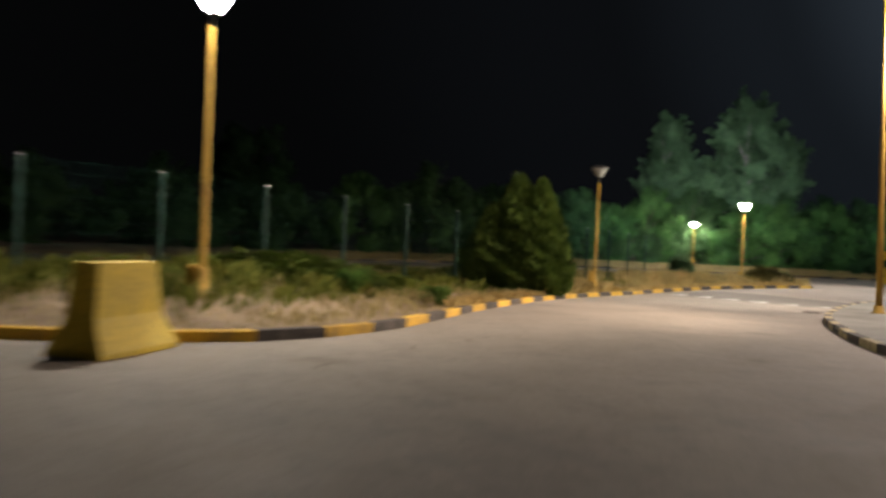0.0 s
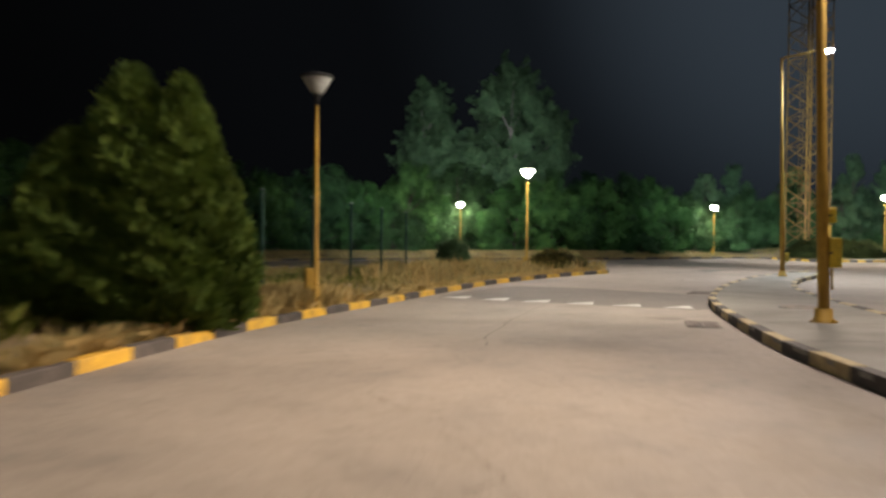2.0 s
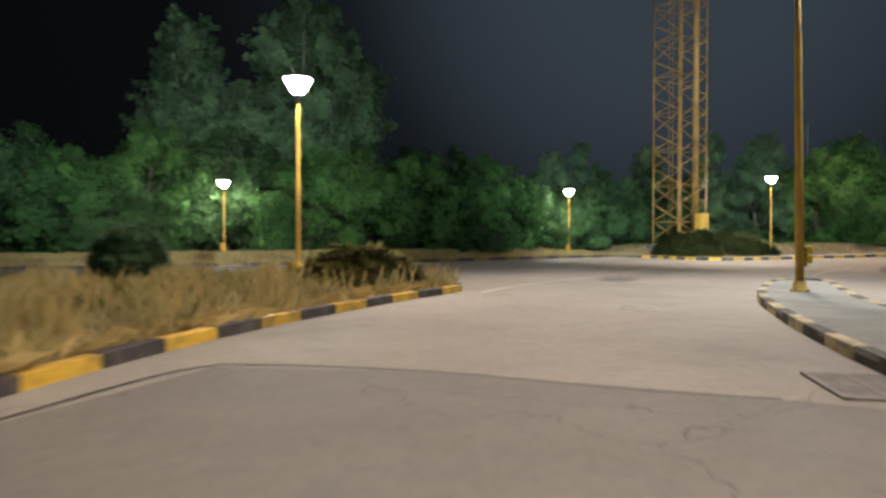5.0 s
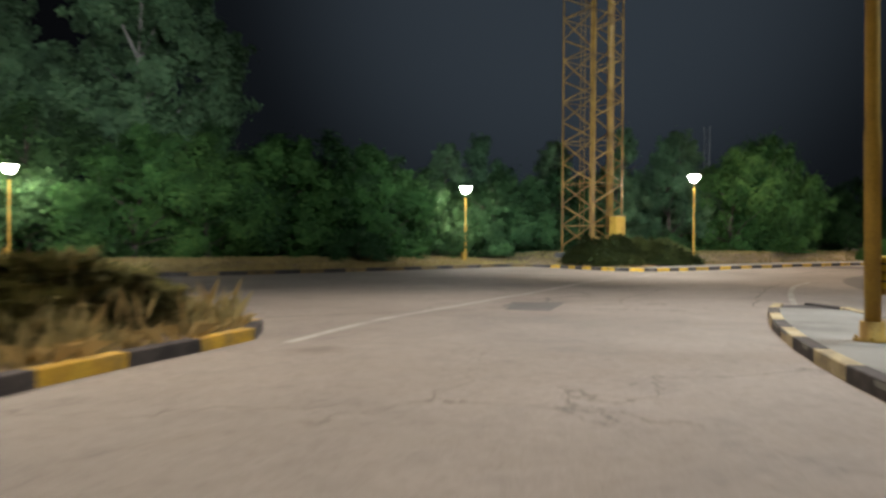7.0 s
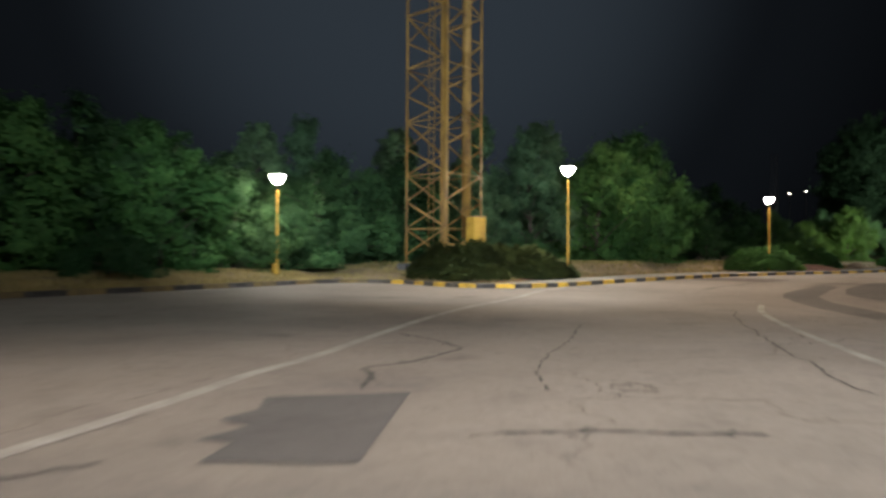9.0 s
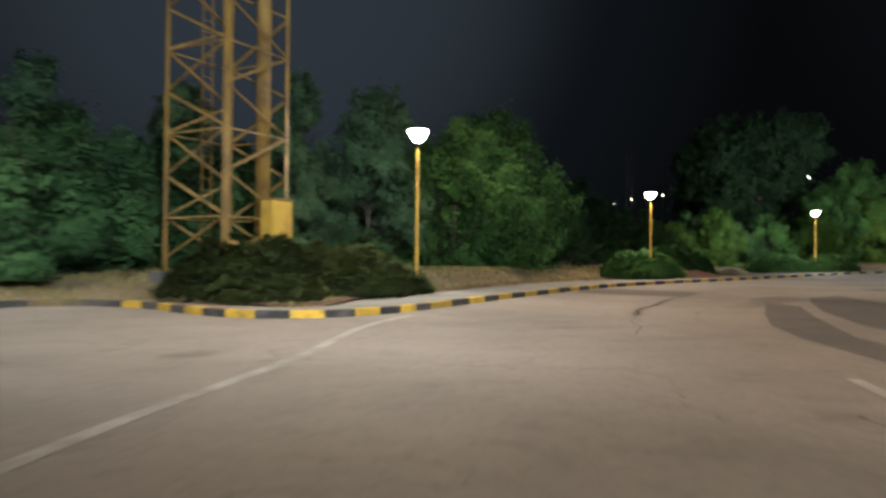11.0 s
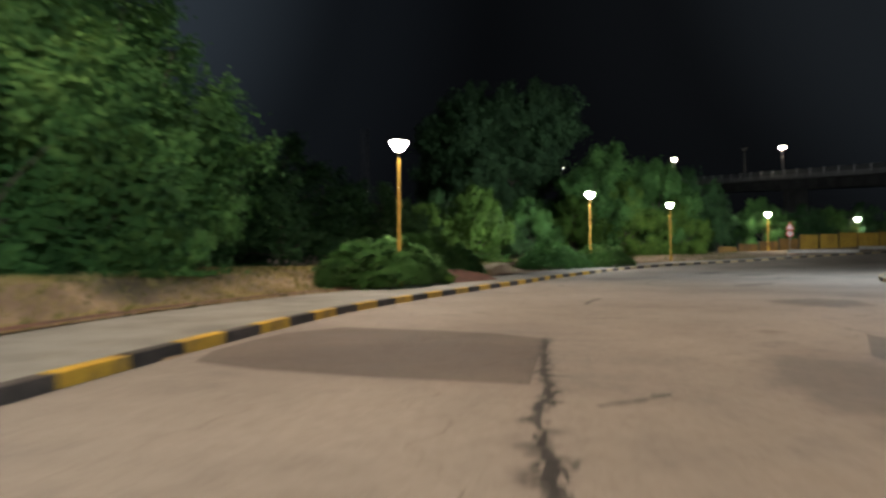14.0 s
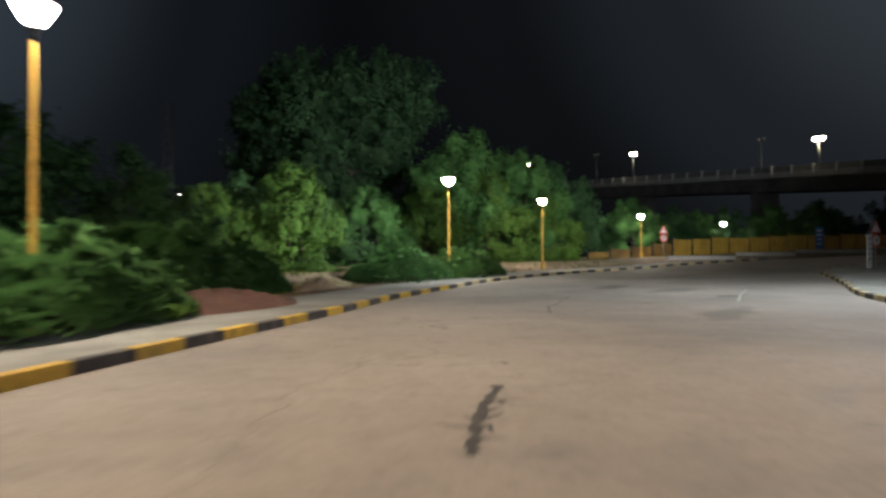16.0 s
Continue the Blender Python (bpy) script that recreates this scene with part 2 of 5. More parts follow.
GREENWIRE = surface("green_coated_wire", (0.008, 0.030, 0.022), (0.006, 0.022, 0.016), (0.012, 0.040, 0.029), 40, 3, 0.6, 0.1, gloss=0.15)
MESHWIRE = surface("dark_green_mesh_wire", (0.008, 0.028, 0.02), (0.006, 0.02, 0.015), (0.012, 0.038, 0.026), 40, 3, 0.8, 0.0, gloss=0.05)
SOIL = surface("dry_soil", (0.23, 0.165, 0.10), (0.15, 0.105, 0.065), (0.32, 0.24, 0.15), 9, 0.6, 0.95, 0.9, depth=0.03)
REDSOIL = surface("reddish_earth", (0.13, 0.058, 0.036), (0.085, 0.042, 0.028), (0.17, 0.08, 0.048), 12, 1.2, 0.95, 0.9, depth=0.03)
FARGROUND = surface("dark_field", (0.09, 0.075, 0.05), (0.05, 0.05, 0.03), (0.13, 0.11, 0.07), 2, 0.1, 0.95, 0.5, depth=0.05)
BARK = surface("bark", (0.085, 0.066, 0.05), (0.05, 0.04, 0.03), (0.13, 0.105, 0.085), 25, 3, 0.9, 0.8, depth=0.02)
PALEBARK = surface("pale_poplar_bark", (0.19, 0.18, 0.155), (0.12, 0.115, 0.10), (0.25, 0.24, 0.21), 12, 2, 0.85, 0.6, depth=0.02)
CONCRETE = surface("bridge_concrete", (0.42, 0.41, 0.40), (0.32, 0.32, 0.31), (0.48, 0.47, 0.46), 6, 0.3, 0.9, 0.3, depth=0.01)
FENCEBOARD = surface("ochre_sheet_fence", (0.56, 0.35, 0.05), (0.40, 0.24, 0.04), (0.64, 0.41, 0.07), 10, 0.8, 0.7, 0.3, vary=0.3)
# the ochre sheet again, with the shade on the left bays in its colour
FENCESHADED = surface("stained_ochre_sheet_fence", (0.22, 0.12, 0.026), (0.13, 0.075, 0.022), (0.32, 0.18, 0.035), 10, 0.8, 0.75, 0.3, vary=0.4)
WHITE = surface("white_paint", (0.75, 0.75, 0.74), (0.6, 0.6, 0.58), (0.8, 0.8, 0.8), 30, 2, 0.55, 0.05)
REDPAINT = surface("red_sign_film", (0.62, 0.05, 0.035), (0.5, 0.04, 0.03), (0.66, 0.07, 0.05), 40, 4, 0.4, 0.0)
BLUEPAINT = surface("blue_sign_film", (0.04, 0.16, 0.50), (0.03, 0.12, 0.4), (0.05, 0.2, 0.55), 40, 4, 0.4, 0.0)
BLACKPAINT = surface("black_sign_film", (0.02, 0.02, 0.02), (0.015, 0.015, 0.015), (0.03, 0.03, 0.03), 40, 4, 0.5, 0.0)
UNLIT = surface("unlit_milky_bowl", (0.40, 0.40, 0.38), (0.28, 0.28, 0.26), (0.46, 0.46, 0.44), 20, 4, 0.35, 0.0)
BOWL = glow("lit_milky_bowl", (1.0, 0.93, 0.82), LAMP_GLOW)
LED = glow("lit_flood_lens", (0.82, 0.93, 1.0), 300.0)
FARLAMP = glow("distant_warm_lamp", (1.0, 0.84, 0.58), 200.0)
FARDOT = glow("faint_distant_lamp", (1.0, 0.90, 0.70), 25.0)
LEAF_MAPLE = leafy("broad_green_leaves", (0.056, 0.148, 0.050), (0.110, 0.230, 0.076))
LEAF_DARK = leafy("deep_green_leaves", (0.040, 0.098, 0.046), (0.076, 0.155, 0.066))
LEAF_SILVER = leafy("grey_green_poplar_leaves", (0.076, 0.150, 0.088), (0.140, 0.230, 0.135))
LEAF_LIME = leafy("bright_green_leaves", (0.068, 0.150, 0.034), (0.135, 0.220, 0.050))
LEAF_THUJA = leafy("thuja_sprays", (0.070, 0.115, 0.026), (0.135, 0.180, 0.038), 0.2)
LEAF_WEED = leafy("dusty_olive_weeds", (0.085, 0.095, 0.034), (0.19, 0.165, 0.065), 0.25)
LEAF_GROUND = leafy("dark_ground_cover", (0.054, 0.078, 0.033), (0.100, 0.126, 0.052), 0.2)
LEAF_FAR = leafy("dull_green_leaves", (0.032, 0.072, 0.036), (0.060, 0.110, 0.055))
LEAF_JUNIPER = leafy("juniper_sprays", (0.085, 0.205, 0.075), (0.160, 0.300, 0.115), 0.3)
GRASS_DRY = leafy("dry_grass_blades", (0.34, 0.25, 0.12), (0.52, 0.40, 0.21), 0.3, 0.35)
GRASS_GREEN = leafy("green_weed_blades", (0.075, 0.105, 0.022), (0.17, 0.18, 0.045), 0.3, 0.4)


# ---- plan ----
def ground_z(x, y):
    """Height of the carriageway: it falls from the start and rises gently at the far end."""
    u, v = 23.0 - y, x - 80.0
    a = 0.032 * (u + np.sqrt(u * u + 9.0)) / 2
    r = 0.02 * (v + np.sqrt(v * v + 64.0)) / 2
    return 1.8 * np.tanh(a / 1.8) + 1.2 * np.tanh(r / 1.2)


def smooth_line(pts, step):
    """A Catmull-Rom curve through pts, cut into even steps."""
    p = np.array(pts, float)
    p = np.vstack([2 * p[0] - p[1], p, 2 * p[-1] - p[-2]])
    fine = []
    for k in range(1, len(p) - 2):
        for s in np.linspace(0, 1, 24, endpoint=False):
            a, b, c, d = p[k - 1:k + 3]
            fine.append(0.5 * ((2 * b) + (c - a) * s + (2 * a - 5 * b + 4 * c - d) * s ** 2 + (3 * b - a - 3 * c + d) * s ** 3))
    fine.append(p[-2])
    fine = np.array(fine)
    run = np.concatenate([[0], np.cumsum(np.hypot(*np.diff(fine, axis=0).T))])
    n = max(2, int(round(run[-1] / step)))
    at = np.linspace(0, run[-1], n + 1)
    return np.stack([np.interp(at, run, fine[:, 0]), np.interp(at, run, fine[:, 1])], 1)


ISLAND_FRONT = [(-22, 2.5), (-15, 2.2), (-10, 2.4), (-8.3, 2.8), (-7.2, 3.4), (-6.4, 4.4), (-5.7, 5.8), (-5.0, 8.0), (-4.3, 10.3), (-3.3, 13.0),
                (-1.8, 16.4), (0.0, 19.6), (1.7, 22.0), (4.2, 25.3), (7.3, 28.9), (9.8, 31.2), (13.0, 33.5), (15.0, 34.7), (15.9, 35.5), (15.7, 36.6), (14.5, 37.4)]
ISLAND_BACK = [(11, 38.0), (5, 36.5), (0, 33.0), (-6, 26.5), (-11, 19.5), (-16, 13), (-22, 9)]
OUTER_KERB = [(-60, 26), (-36, 32), (-20, 39.5), (-11, 44.3), (-4, 48.6), (4, 51.0), (14, 51.3), (23, 51.2), (29, 51.7), (34.5, 52.5), (37.4, 52.9), (38.7, 52.0),
              (38.8, 50.2), (38.2, 48.4), (37.95, 46.9), (38.3, 46.0), (39.2, 45.3), (40.7, 44.95), (43.5, 44.92), (47, 45.02), (51, 44.95), (55, 44.78), (59, 44.4), (63, 43.6), (67.6, 42.4), (72.1, 41.1),
              (76, 40.05), (79, 39.2), (84.6, 37.0), (91.3, 33.9), (98, 29.3), (103.5, 24.4), (108.5, 18.7), (113, 12.5), (116.5, 6), (119, -3), (121, -14), (122, -40)]
STRIP_LEFT = [(0.6, -6), (1.0, 0), (1.8, 5.1), (2.9, 8.5), (4.5, 12.2), (6.3, 15.4), (8.7, 19.2), (10.8, 22.0), (14.0, 25.5), (18.0, 29.1), (21.0, 31.2), (23.4, 32.5), (24.6, 33.0)]
STRIP_RIGHT = [(25.3, 32.6), (24.6, 31.6), (22.0, 29.8), (19.0, 27.5), (15.6, 24.0), (13.0, 20.4), (10.9, 17.4), (8.3, 13.4), (6.4, 9.2), (5.0, 5.0), (4.2, 0), (4.0, -6)]
FAR_ISLAND = [(98, 11.2), (94.6, 15.3), (91.8, 17.6), (89.8, 18.7), (86.8, 20.3), (83.2, 22.3), (79.1, 24.8), (75.9, 26.5), (72.4, 27.7), (71.0, 26.7), (72.1, 23.7), (79, 15.5), (89, 8.5)]


def inside(px, py, poly):
    """Which of the points lie in the closed polygon."""
    hit = np.zeros(np.shape(px), bool)
    for (x1, y1), (x2, y2) in zip(poly, np.roll(poly, -1, axis=0)):
        if y1 != y2:
            cross = ((y1 > py) != (y2 > py)) & (px < (x2 - x1) * (py - y1) / (y2 - y1) + x1)
            hit ^= cross
    return hit


def distance(px, py, line):
    best = np.full(np.shape(px), 1e9)
    for (x1, y1), (x2, y2) in zip(line[:-1], line[1:]):
        dx, dy = x2 - x1, y2 - y1
        s = np.clip(((px - x1) * dx + (py - y1) * dy) / (dx * dx + dy * dy + 1e-12), 0, 1)
        best = np.minimum(best, np.hypot(px - x1 - s * dx, py - y1 - s * dy))
    return best


def ease(a, b, v):
    s = np.clip((v - a) / (b - a), 0, 1)
    return s * s * (3 - 2 * s)


def stones(pts, start, step):
    """Cuts a line into kerb stones that begin at the place nearest to start; step(x, y) gives a stone's length. Returns the joints and the colour of the first."""
    fine = smooth_line(pts, 0.03)
    k0 = int(np.argmin(np.hypot(fine[:, 0] - start[0], fine[:, 1] - start[1])))
    run = np.concatenate([[0], np.cumsum(np.hypot(*np.diff(fine, axis=0).T))])
    ahead, back = [k0], []
    while True:
        k = int(np.searchsorted(run, run[ahead[-1]] + step(*fine[ahead[-1]])))
        if k >= len(fine):
            break
        ahead.append(k)
    k = k0
    while True:
        k = int(np.searchsorted(run, run[k] - step(*fine[k])))
        if k <= 0:
            break
        back.append(k)
    return fine[back[::-1] + ahead], len(back) % 2


island_front = smooth_line(ISLAND_FRONT, 1.05)
outer_kerb = smooth_line(OUTER_KERB, 1.05)
strip_left = smooth_line(STRIP_LEFT, 1.05)
strip_right = smooth_line(STRIP_RIGHT, 1.05)
far_island = smooth_line(FAR_ISLAND + [FAR_ISLAND[0]], 1.05)
island_poly = np.vstack([island_front, np.array(ISLAND_BACK)])
north_poly = np.vstack([outer_kerb, [(400, -40), (400, 260), (-160, 260), (-160, 20)]])


def bumps(x, y):
    return 0.05 * np.sin(1.3 * x + 0.6 * y) * np.sin(0.9 * y - 0.4 * x) + 0.03 * np.sin(3.1 * x + 1.0) * np.sin(2.7 * y)


def island_rise(x, y):
    d = np.where(inside(x, y, island_poly), distance(x, y, island_front), -distance(x, y, island_front))
    back = np.where(inside(x, y, island_poly), distance(x, y, np.array([(14.5, 37.4)] + ISLAND_BACK)), -1)
    rise = 0.12 + (0.50 - 0.30 * ease(20, 26, y) - 0.30 * ease(8, 12, y) * (1 - ease(16.5, 20, y))) * ease(0.6, 3.4, d) * ease(0.2, 2.5, back) + bumps(x, y) * ease(0.5, 1.5, d)
    return np.where(d > 0.09, rise, -0.3), d


def footway_width(x):
    return 0.9 + 1.2 * ease(38.5, 43.5, x) + 0.75 * ease(46, 57, x) - 0.4 * ease(61, 68, x)


def footway(x, y):
    """Width of the paved footway behind the outer kerb."""
    return ease(36.0, 37.4, x) * (1 - ease(48.5, 50.5, y)) * footway_width(x)


def north_rise(x, y):
    d = np.where(inside(x, y, north_poly), distance(x, y, outer_kerb), -distance(x, y, outer_kerb))
    paved = footway(x, y)
    rise = 0.11 + (0.27 + 0.30 * ease(38, 44, x) * (1 - 0.5 * ease(66, 84, x))) * ease(0.5 + 1.08 * paved, 3.7 + paved, d) + 0.5 * bumps(x, y) * ease(0.3 + paved, 1.5 + paved, d)
    return np.where(d > 0.09, rise, -0.3), d


def verge_z(x, y):
    """Height of the soil at one place on the island or behind the outer kerb."""
    x, y = np.array([float(x)]), np.array([float(y)])
    a = max(island_rise(x, y)[0][0], north_rise(x, y)[0][0], 0.0)
    return float(ground_z(x, y)[0] + a)


def verge_zs(x, y):
    """The same for arrays of places."""
    return ground_z(x, y) + np.maximum(np.maximum(island_rise(x, y)[0], north_rise(x, y)[0]), 0.0)


# ---- mesh helpers ----
def part(name, bm, material, parent=None, label=""):
    me = bpy.data.meshes.new(name)
    bm.to_mesh(me)
    bm.free()
    me.materials.append(material)
    ob = new(name, me)
    ob.parent = parent
    return tagged(ob, label)


def array_part(name, verts, faces, material, parent=None, label="", shade=False):
    me = bpy.data.meshes.new(name)
    me.from_pydata([tuple(v) for v in verts], [], [tuple(f) for f in faces])
    me.materials.append(material)
    if shade:
        me.polygons.foreach_set("use_smooth", [True] * len(me.polygons))
    ob = new(name, me)
    ob.parent = parent
    return tagged(ob, label)


def share(ob, m, parent):
    """Another object on the same mesh."""
    o = bpy.data.objects.new(ob.name.split(".")[0], ob.data)
    scene.collection.objects.link(o)
    o.parent = parent
    o.matrix_basis = m
    return o


def thing(name, x, y, z, label, category, group="", turn=0.0, kind=""):
    ob = new(name)
    ob.empty_display_size = 0.2
    ob.matrix_basis = pose(x, y, z, 0, 0, turn)
    return tagged(ob, label, category, group, kind)


def box(bm, size, at=(0, 0, 0), turn=None, bevel=0.0):
    m = Matrix.Translation(at) @ (turn if turn else Matrix()) @ Matrix.Diagonal((*size, 1))
    made = bmesh.ops.create_cube(bm, size=1.0, matrix=m)
    if bevel:
        edges = list({e for v in made["verts"] for e in v.link_edges})
        bmesh.ops.bevel(bm, geom=edges, offset=bevel, segments=2, profile=0.6, affect="EDGES")


def turned(bm, profile, n=20, at=(0, 0, 0), caps=True):
    """A turned body: rings of (radius, height)."""
    rings = []
    for r, z in profile:
        rings.append([bm.verts.new((at[0] + r * math.cos(2 * math.pi * k / n), at[1] + r * math.sin(2 * math.pi * k / n), at[2] + z)) for k in range(n)])
    for a, b in zip(rings, rings[1:]):
        for k in range(n):
            f = bm.faces.new((a[k], a[(k + 1) % n], b[(k + 1) % n], b[k]))
            f.smooth = True
    if caps:
        bm.faces.new(rings[0][::-1])
        bm.faces.new(rings[-1])


def tube(bm, pts, radii, n=8):
    """A round bar along points, with a radius at each."""
    pts = [Vector(p) for p in pts]
    rings = []
    for k, p in enumerate(pts):
        d = (pts[min(k + 1, len(pts) - 1)] - pts[max(k - 1, 0)]).normalized()
        q = d.to_track_quat("Z", "Y")
        rings.append([bm.verts.new(p + q @ Vector((radii[k] * math.cos(2 * math.pi * j / n), radii[k] * math.sin(2 * math.pi * j / n), 0))) for j in range(n)])
    for a, b in zip(rings, rings[1:]):
        for j in range(n):
            f = bm.faces.new((a[j], a[(j + 1) % n], b[(j + 1) % n], b[j]))
            f.smooth = True
    bm.faces.new(rings[0][::-1])
    bm.faces.new(rings[-1])


def flat_poly(name, pts, lift, material, parent=None, label="", kind="", category=""):
    """A thin flat patch that follows the carriageway."""
    p = np.array(pts, float)
    z = ground_z(p[:, 0], p[:, 1]) + lift
    bm = bmesh.new()
    vs = [bm.verts.new((x, y, h)) for (x, y), h in zip(p, z)]
    f = bm.faces.new(vs)
    f.normal_update()
    if f.normal.z < 0:
        f.normal_flip()
    lo, hi = p.min(0), p.max(0)
    for axis in (0, 1):
        for at in np.arange(math.ceil(lo[axis] / 0.6) * 0.6, hi[axis], 0.6):
            co, no = [0, 0, 0], [0, 0, 0]
            co[axis], no[axis] = at, 1
            bmesh.ops.bisect_plane(bm, geom=bm.verts[:] + bm.edges[:] + bm.faces[:], plane_co=co, plane_no=no)
    for v in bm.verts:
        v.co.z = float(ground_z(v.co.x, v.co.y)) + lift
    bmesh.ops.triangulate(bm, faces=bm.faces[:])
    return tagged(part(name, bm, material, parent, label), label, category, "", kind)


def ribbon(name, line, w0, w1, lift, material, parent=None, label="", kind=""):
    """A strip along a line, from offset w0 to w1 on its left."""
    line = np.array(line, float)
    d = np.gradient(line, axis=0)
    d /= np.hypot(d[:, 0], d[:, 1])[:, None]
    nrm = np.stack([-d[:, 1], d[:, 0]], 1)
    a, b = line + nrm * np.reshape(w0, (-1, 1)), line + nrm * np.reshape(w1, (-1, 1))
    v = [(*p, ground_z(*p) + lift) for p in a] + [(*p, ground_z(*p) + lift) for p in b]
    n = len(line)
    return tagged(array_part(name, v, [(k, k + 1, n + k + 1, n + k) for k in range(n - 1)], material, parent, label), label, "", "", kind)


# ---- ground and carriageway ----
def sheet(name, xs, ys, height, keep, material, label, kind="structure"):
    gx, gy = np.meshgrid(xs, ys)
    gz = height(gx, gy)
    ok = keep(gx, gy)
    n, m = gx.shape
    quads = ok[:-1, :-1] | ok[1:, :-1] | ok[:-1, 1:] | ok[1:, 1:]
    idx = np.arange(n * m).reshape(n, m)
    j, i = np.nonzero(quads)
    faces = np.stack([idx[j, i], idx[j, i + 1], idx[j + 1, i + 1], idx[j + 1, i]], 1)
    used = np.unique(faces)
    back = np.zeros(n * m, int)
    back[used] = np.arange(len(used))
    verts = np.stack([gx.ravel(), gy.ravel(), gz.ravel()], 1)[used]
    return tagged(array_part(name, verts.tolist(), back[faces].tolist(), material, None, label, True), label, "", "", kind)


far_axis = np.concatenate([[-2500, -1200, -600, -300, -160], np.arange(-100, 181, 4.0), [220, 300, 420, 700, 1300, 2500]])
sheet("ground", far_axis, far_axis, lambda x, y: ground_z(x, y) - 0.12, lambda x, y: x > -1e9, FARGROUND, "dark dry open ground under the night sky")
sheet("road", np.arange(-60, 141, 1.0), np.arange(-40, 61, 1.0), ground_z, lambda x, y: x > -1e9, ROAD, "worn pale grey asphalt road with cracks and patches")
sheet("verge_island", np.arange(-24, 18, 0.3), np.arange(0, 40, 0.3), lambda x, y: ground_z(x, y) + island_rise(x, y)[0],
      lambda x, y: island_rise(x, y)[1] > 0.09, SOIL, "dry earth bank of the traffic island")
sheet("verge_north", np.arange(-62, 135, 0.5), np.arange(-40, 82, 0.5), lambda x, y: ground_z(x, y) + north_rise(x, y)[0],
      lambda x, y: (north_rise(x, y)[1] > 0.09), SOIL, "dry earth verge behind the outer kerb")

cut = np.nonzero((outer_kerb[:, 0] > 36.0) & (outer_kerb[:, 1] < 48))[0]
foot_w = 0.1 + footway_width(outer_kerb[cut, 0])
ribbon("pavement_north", outer_kerb[cut], 0.17, foot_w, 0.135, PAVING, None, "grey concrete footway behind the striped kerb", "structure")
ribbon("trim_edging", outer_kerb[cut], foot_w + 0.01, foot_w + 0.34, 0.195, REDSOIL, None, "reddish earth edging along the footway", "structure")
side_a, side_b = smooth_line(STRIP_LEFT + [(25.3, 32.6)], 1.0), smooth_line(STRIP_RIGHT[::-1], 1.0)
pick = np.linspace(0, 1, 60)
side_a = np.stack([np.interp(pick, np.linspace(0, 1, len(side_a)), side_a[:, k]) for k in (0, 1)], 1)
side_b = np.stack([np.interp(pick, np.linspace(0, 1, len(side_b)), side_b[:, k]) for k in (0, 1)], 1)
strip_v = [(*p, ground_z(*p) + 0.135) for p in side_b] + [(*p, ground_z(*p) + 0.135) for p in side_a]
strip_bed = [(x, y, z - 0.03) for x, y, z in strip_v]
strip = tagged(array_part("pavement_strip", strip_bed, [(k, k + 1, 61 + k, 60 + k) for k in range(59)], TAR), "grey paved strip between two carriageways", "", "", "structure")
for k in range(0, 57, 3):
    row = list(range(k, min(k + 4, 60)))
    near_side = [Vector(strip_v[i]) for i in row]
    far_side = [Vector(strip_v[60 + i]) for i in row]
    for side in (near_side, far_side):
        side[0] = side[0].lerp(side[1], 0.012)
        side[-1] = side[-1].lerp(side[-2], 0.012)
    rim = near_side + far_side[::-1]
    m = len(rim)
    slab_v = [tuple(p) for p in rim] + [(p.x, p.y, p.z - 0.05) for p in rim]
    slab_f = [tuple(range(m))] + [(i, m + i, m + (i + 1) % m, (i + 1) % m) for i in range(m)]
    array_part("slab", slab_v, slab_f, PAVING, strip)
flat_poly("pavement_far", far_island[:-1], 0.135, PAVING, None, "grey paved island with a road sign", "structure")

# ---- lamps and poles ----
LAMP_LABEL = "ochre steel lamp post with a lit milky bowl lantern"


def lamp_post(x, y, z_light, lit=True, label=LAMP_LABEL, box_z=0.30):
    """A post-top lantern: a bowl that widens upwards under a shallow cap."""
    z0 = verge_z(x, y) - 0.02
    h = z_light - z0
    root = thing("street_lamp", x, y, z0, label, "street lamp", "post-top lamps along the road")
    bm = bmesh.new()
    turned(bm, [(0.058, 0.0), (0.058, 0.45), (0.052, 0.47), (0.046, h * 0.52), (0.040, h * 0.525), (0.034, h - 0.42), (0.030, h - 0.40)], 14)
    part("pole", bm, POLE, root)
    bm = bmesh.new()
    turned(bm, [(0.15, 0.0), (0.15, 0.025), (0.095, 0.04), (0.090, 0.42), (0.074, 0.47)], 14)
    part("base_sleeve", bm, POLE, root)
    bm = bmesh.new()
    box(bm, (0.17, 0.17, 0.42), (-0.135, -0.02, box_z), None, 0.02)
    cover = part("junction_box", bm, POLE, root)
    bm = bmesh.new()
    box(bm, (0.13, 0.012, 0.34), (-0.135, -0.11, box_z), None, 0.004)
    part("box_lid", bm, POLE, cover)
    bm = bmesh.new()
    turned(bm, [(0.035, h - 0.42), (0.035, h - 0.30), (0.06, h - 0.25), (0.09, h - 0.212)], 14)
    part("neck", bm, DARKMETAL, root, "dark metal neck")
    bm = bmesh.new()
    turned(bm, [(0.085, h - 0.195), (0.11, h - 0.185), (0.13, h - 0.16), (0.21, h - 0.035), (0.278, h + 0.085), (0.287, h + 0.105)], 28)
    part("bowl", bm, BOWL if lit else UNLIT, root, "glowing milky bowl" if lit else "dark unlit bowl")
    bm = bmesh.new()
    turned(bm, [(0.292, h + 0.10), (0.325, h + 0.105), (0.335, h + 0.12), (0.30, h + 0.16), (0.16, h + 0.20), (0.04, h + 0.215)], 28)
    part("cap", bm, DARKMETAL, root, "dark shallow cap")
    return root


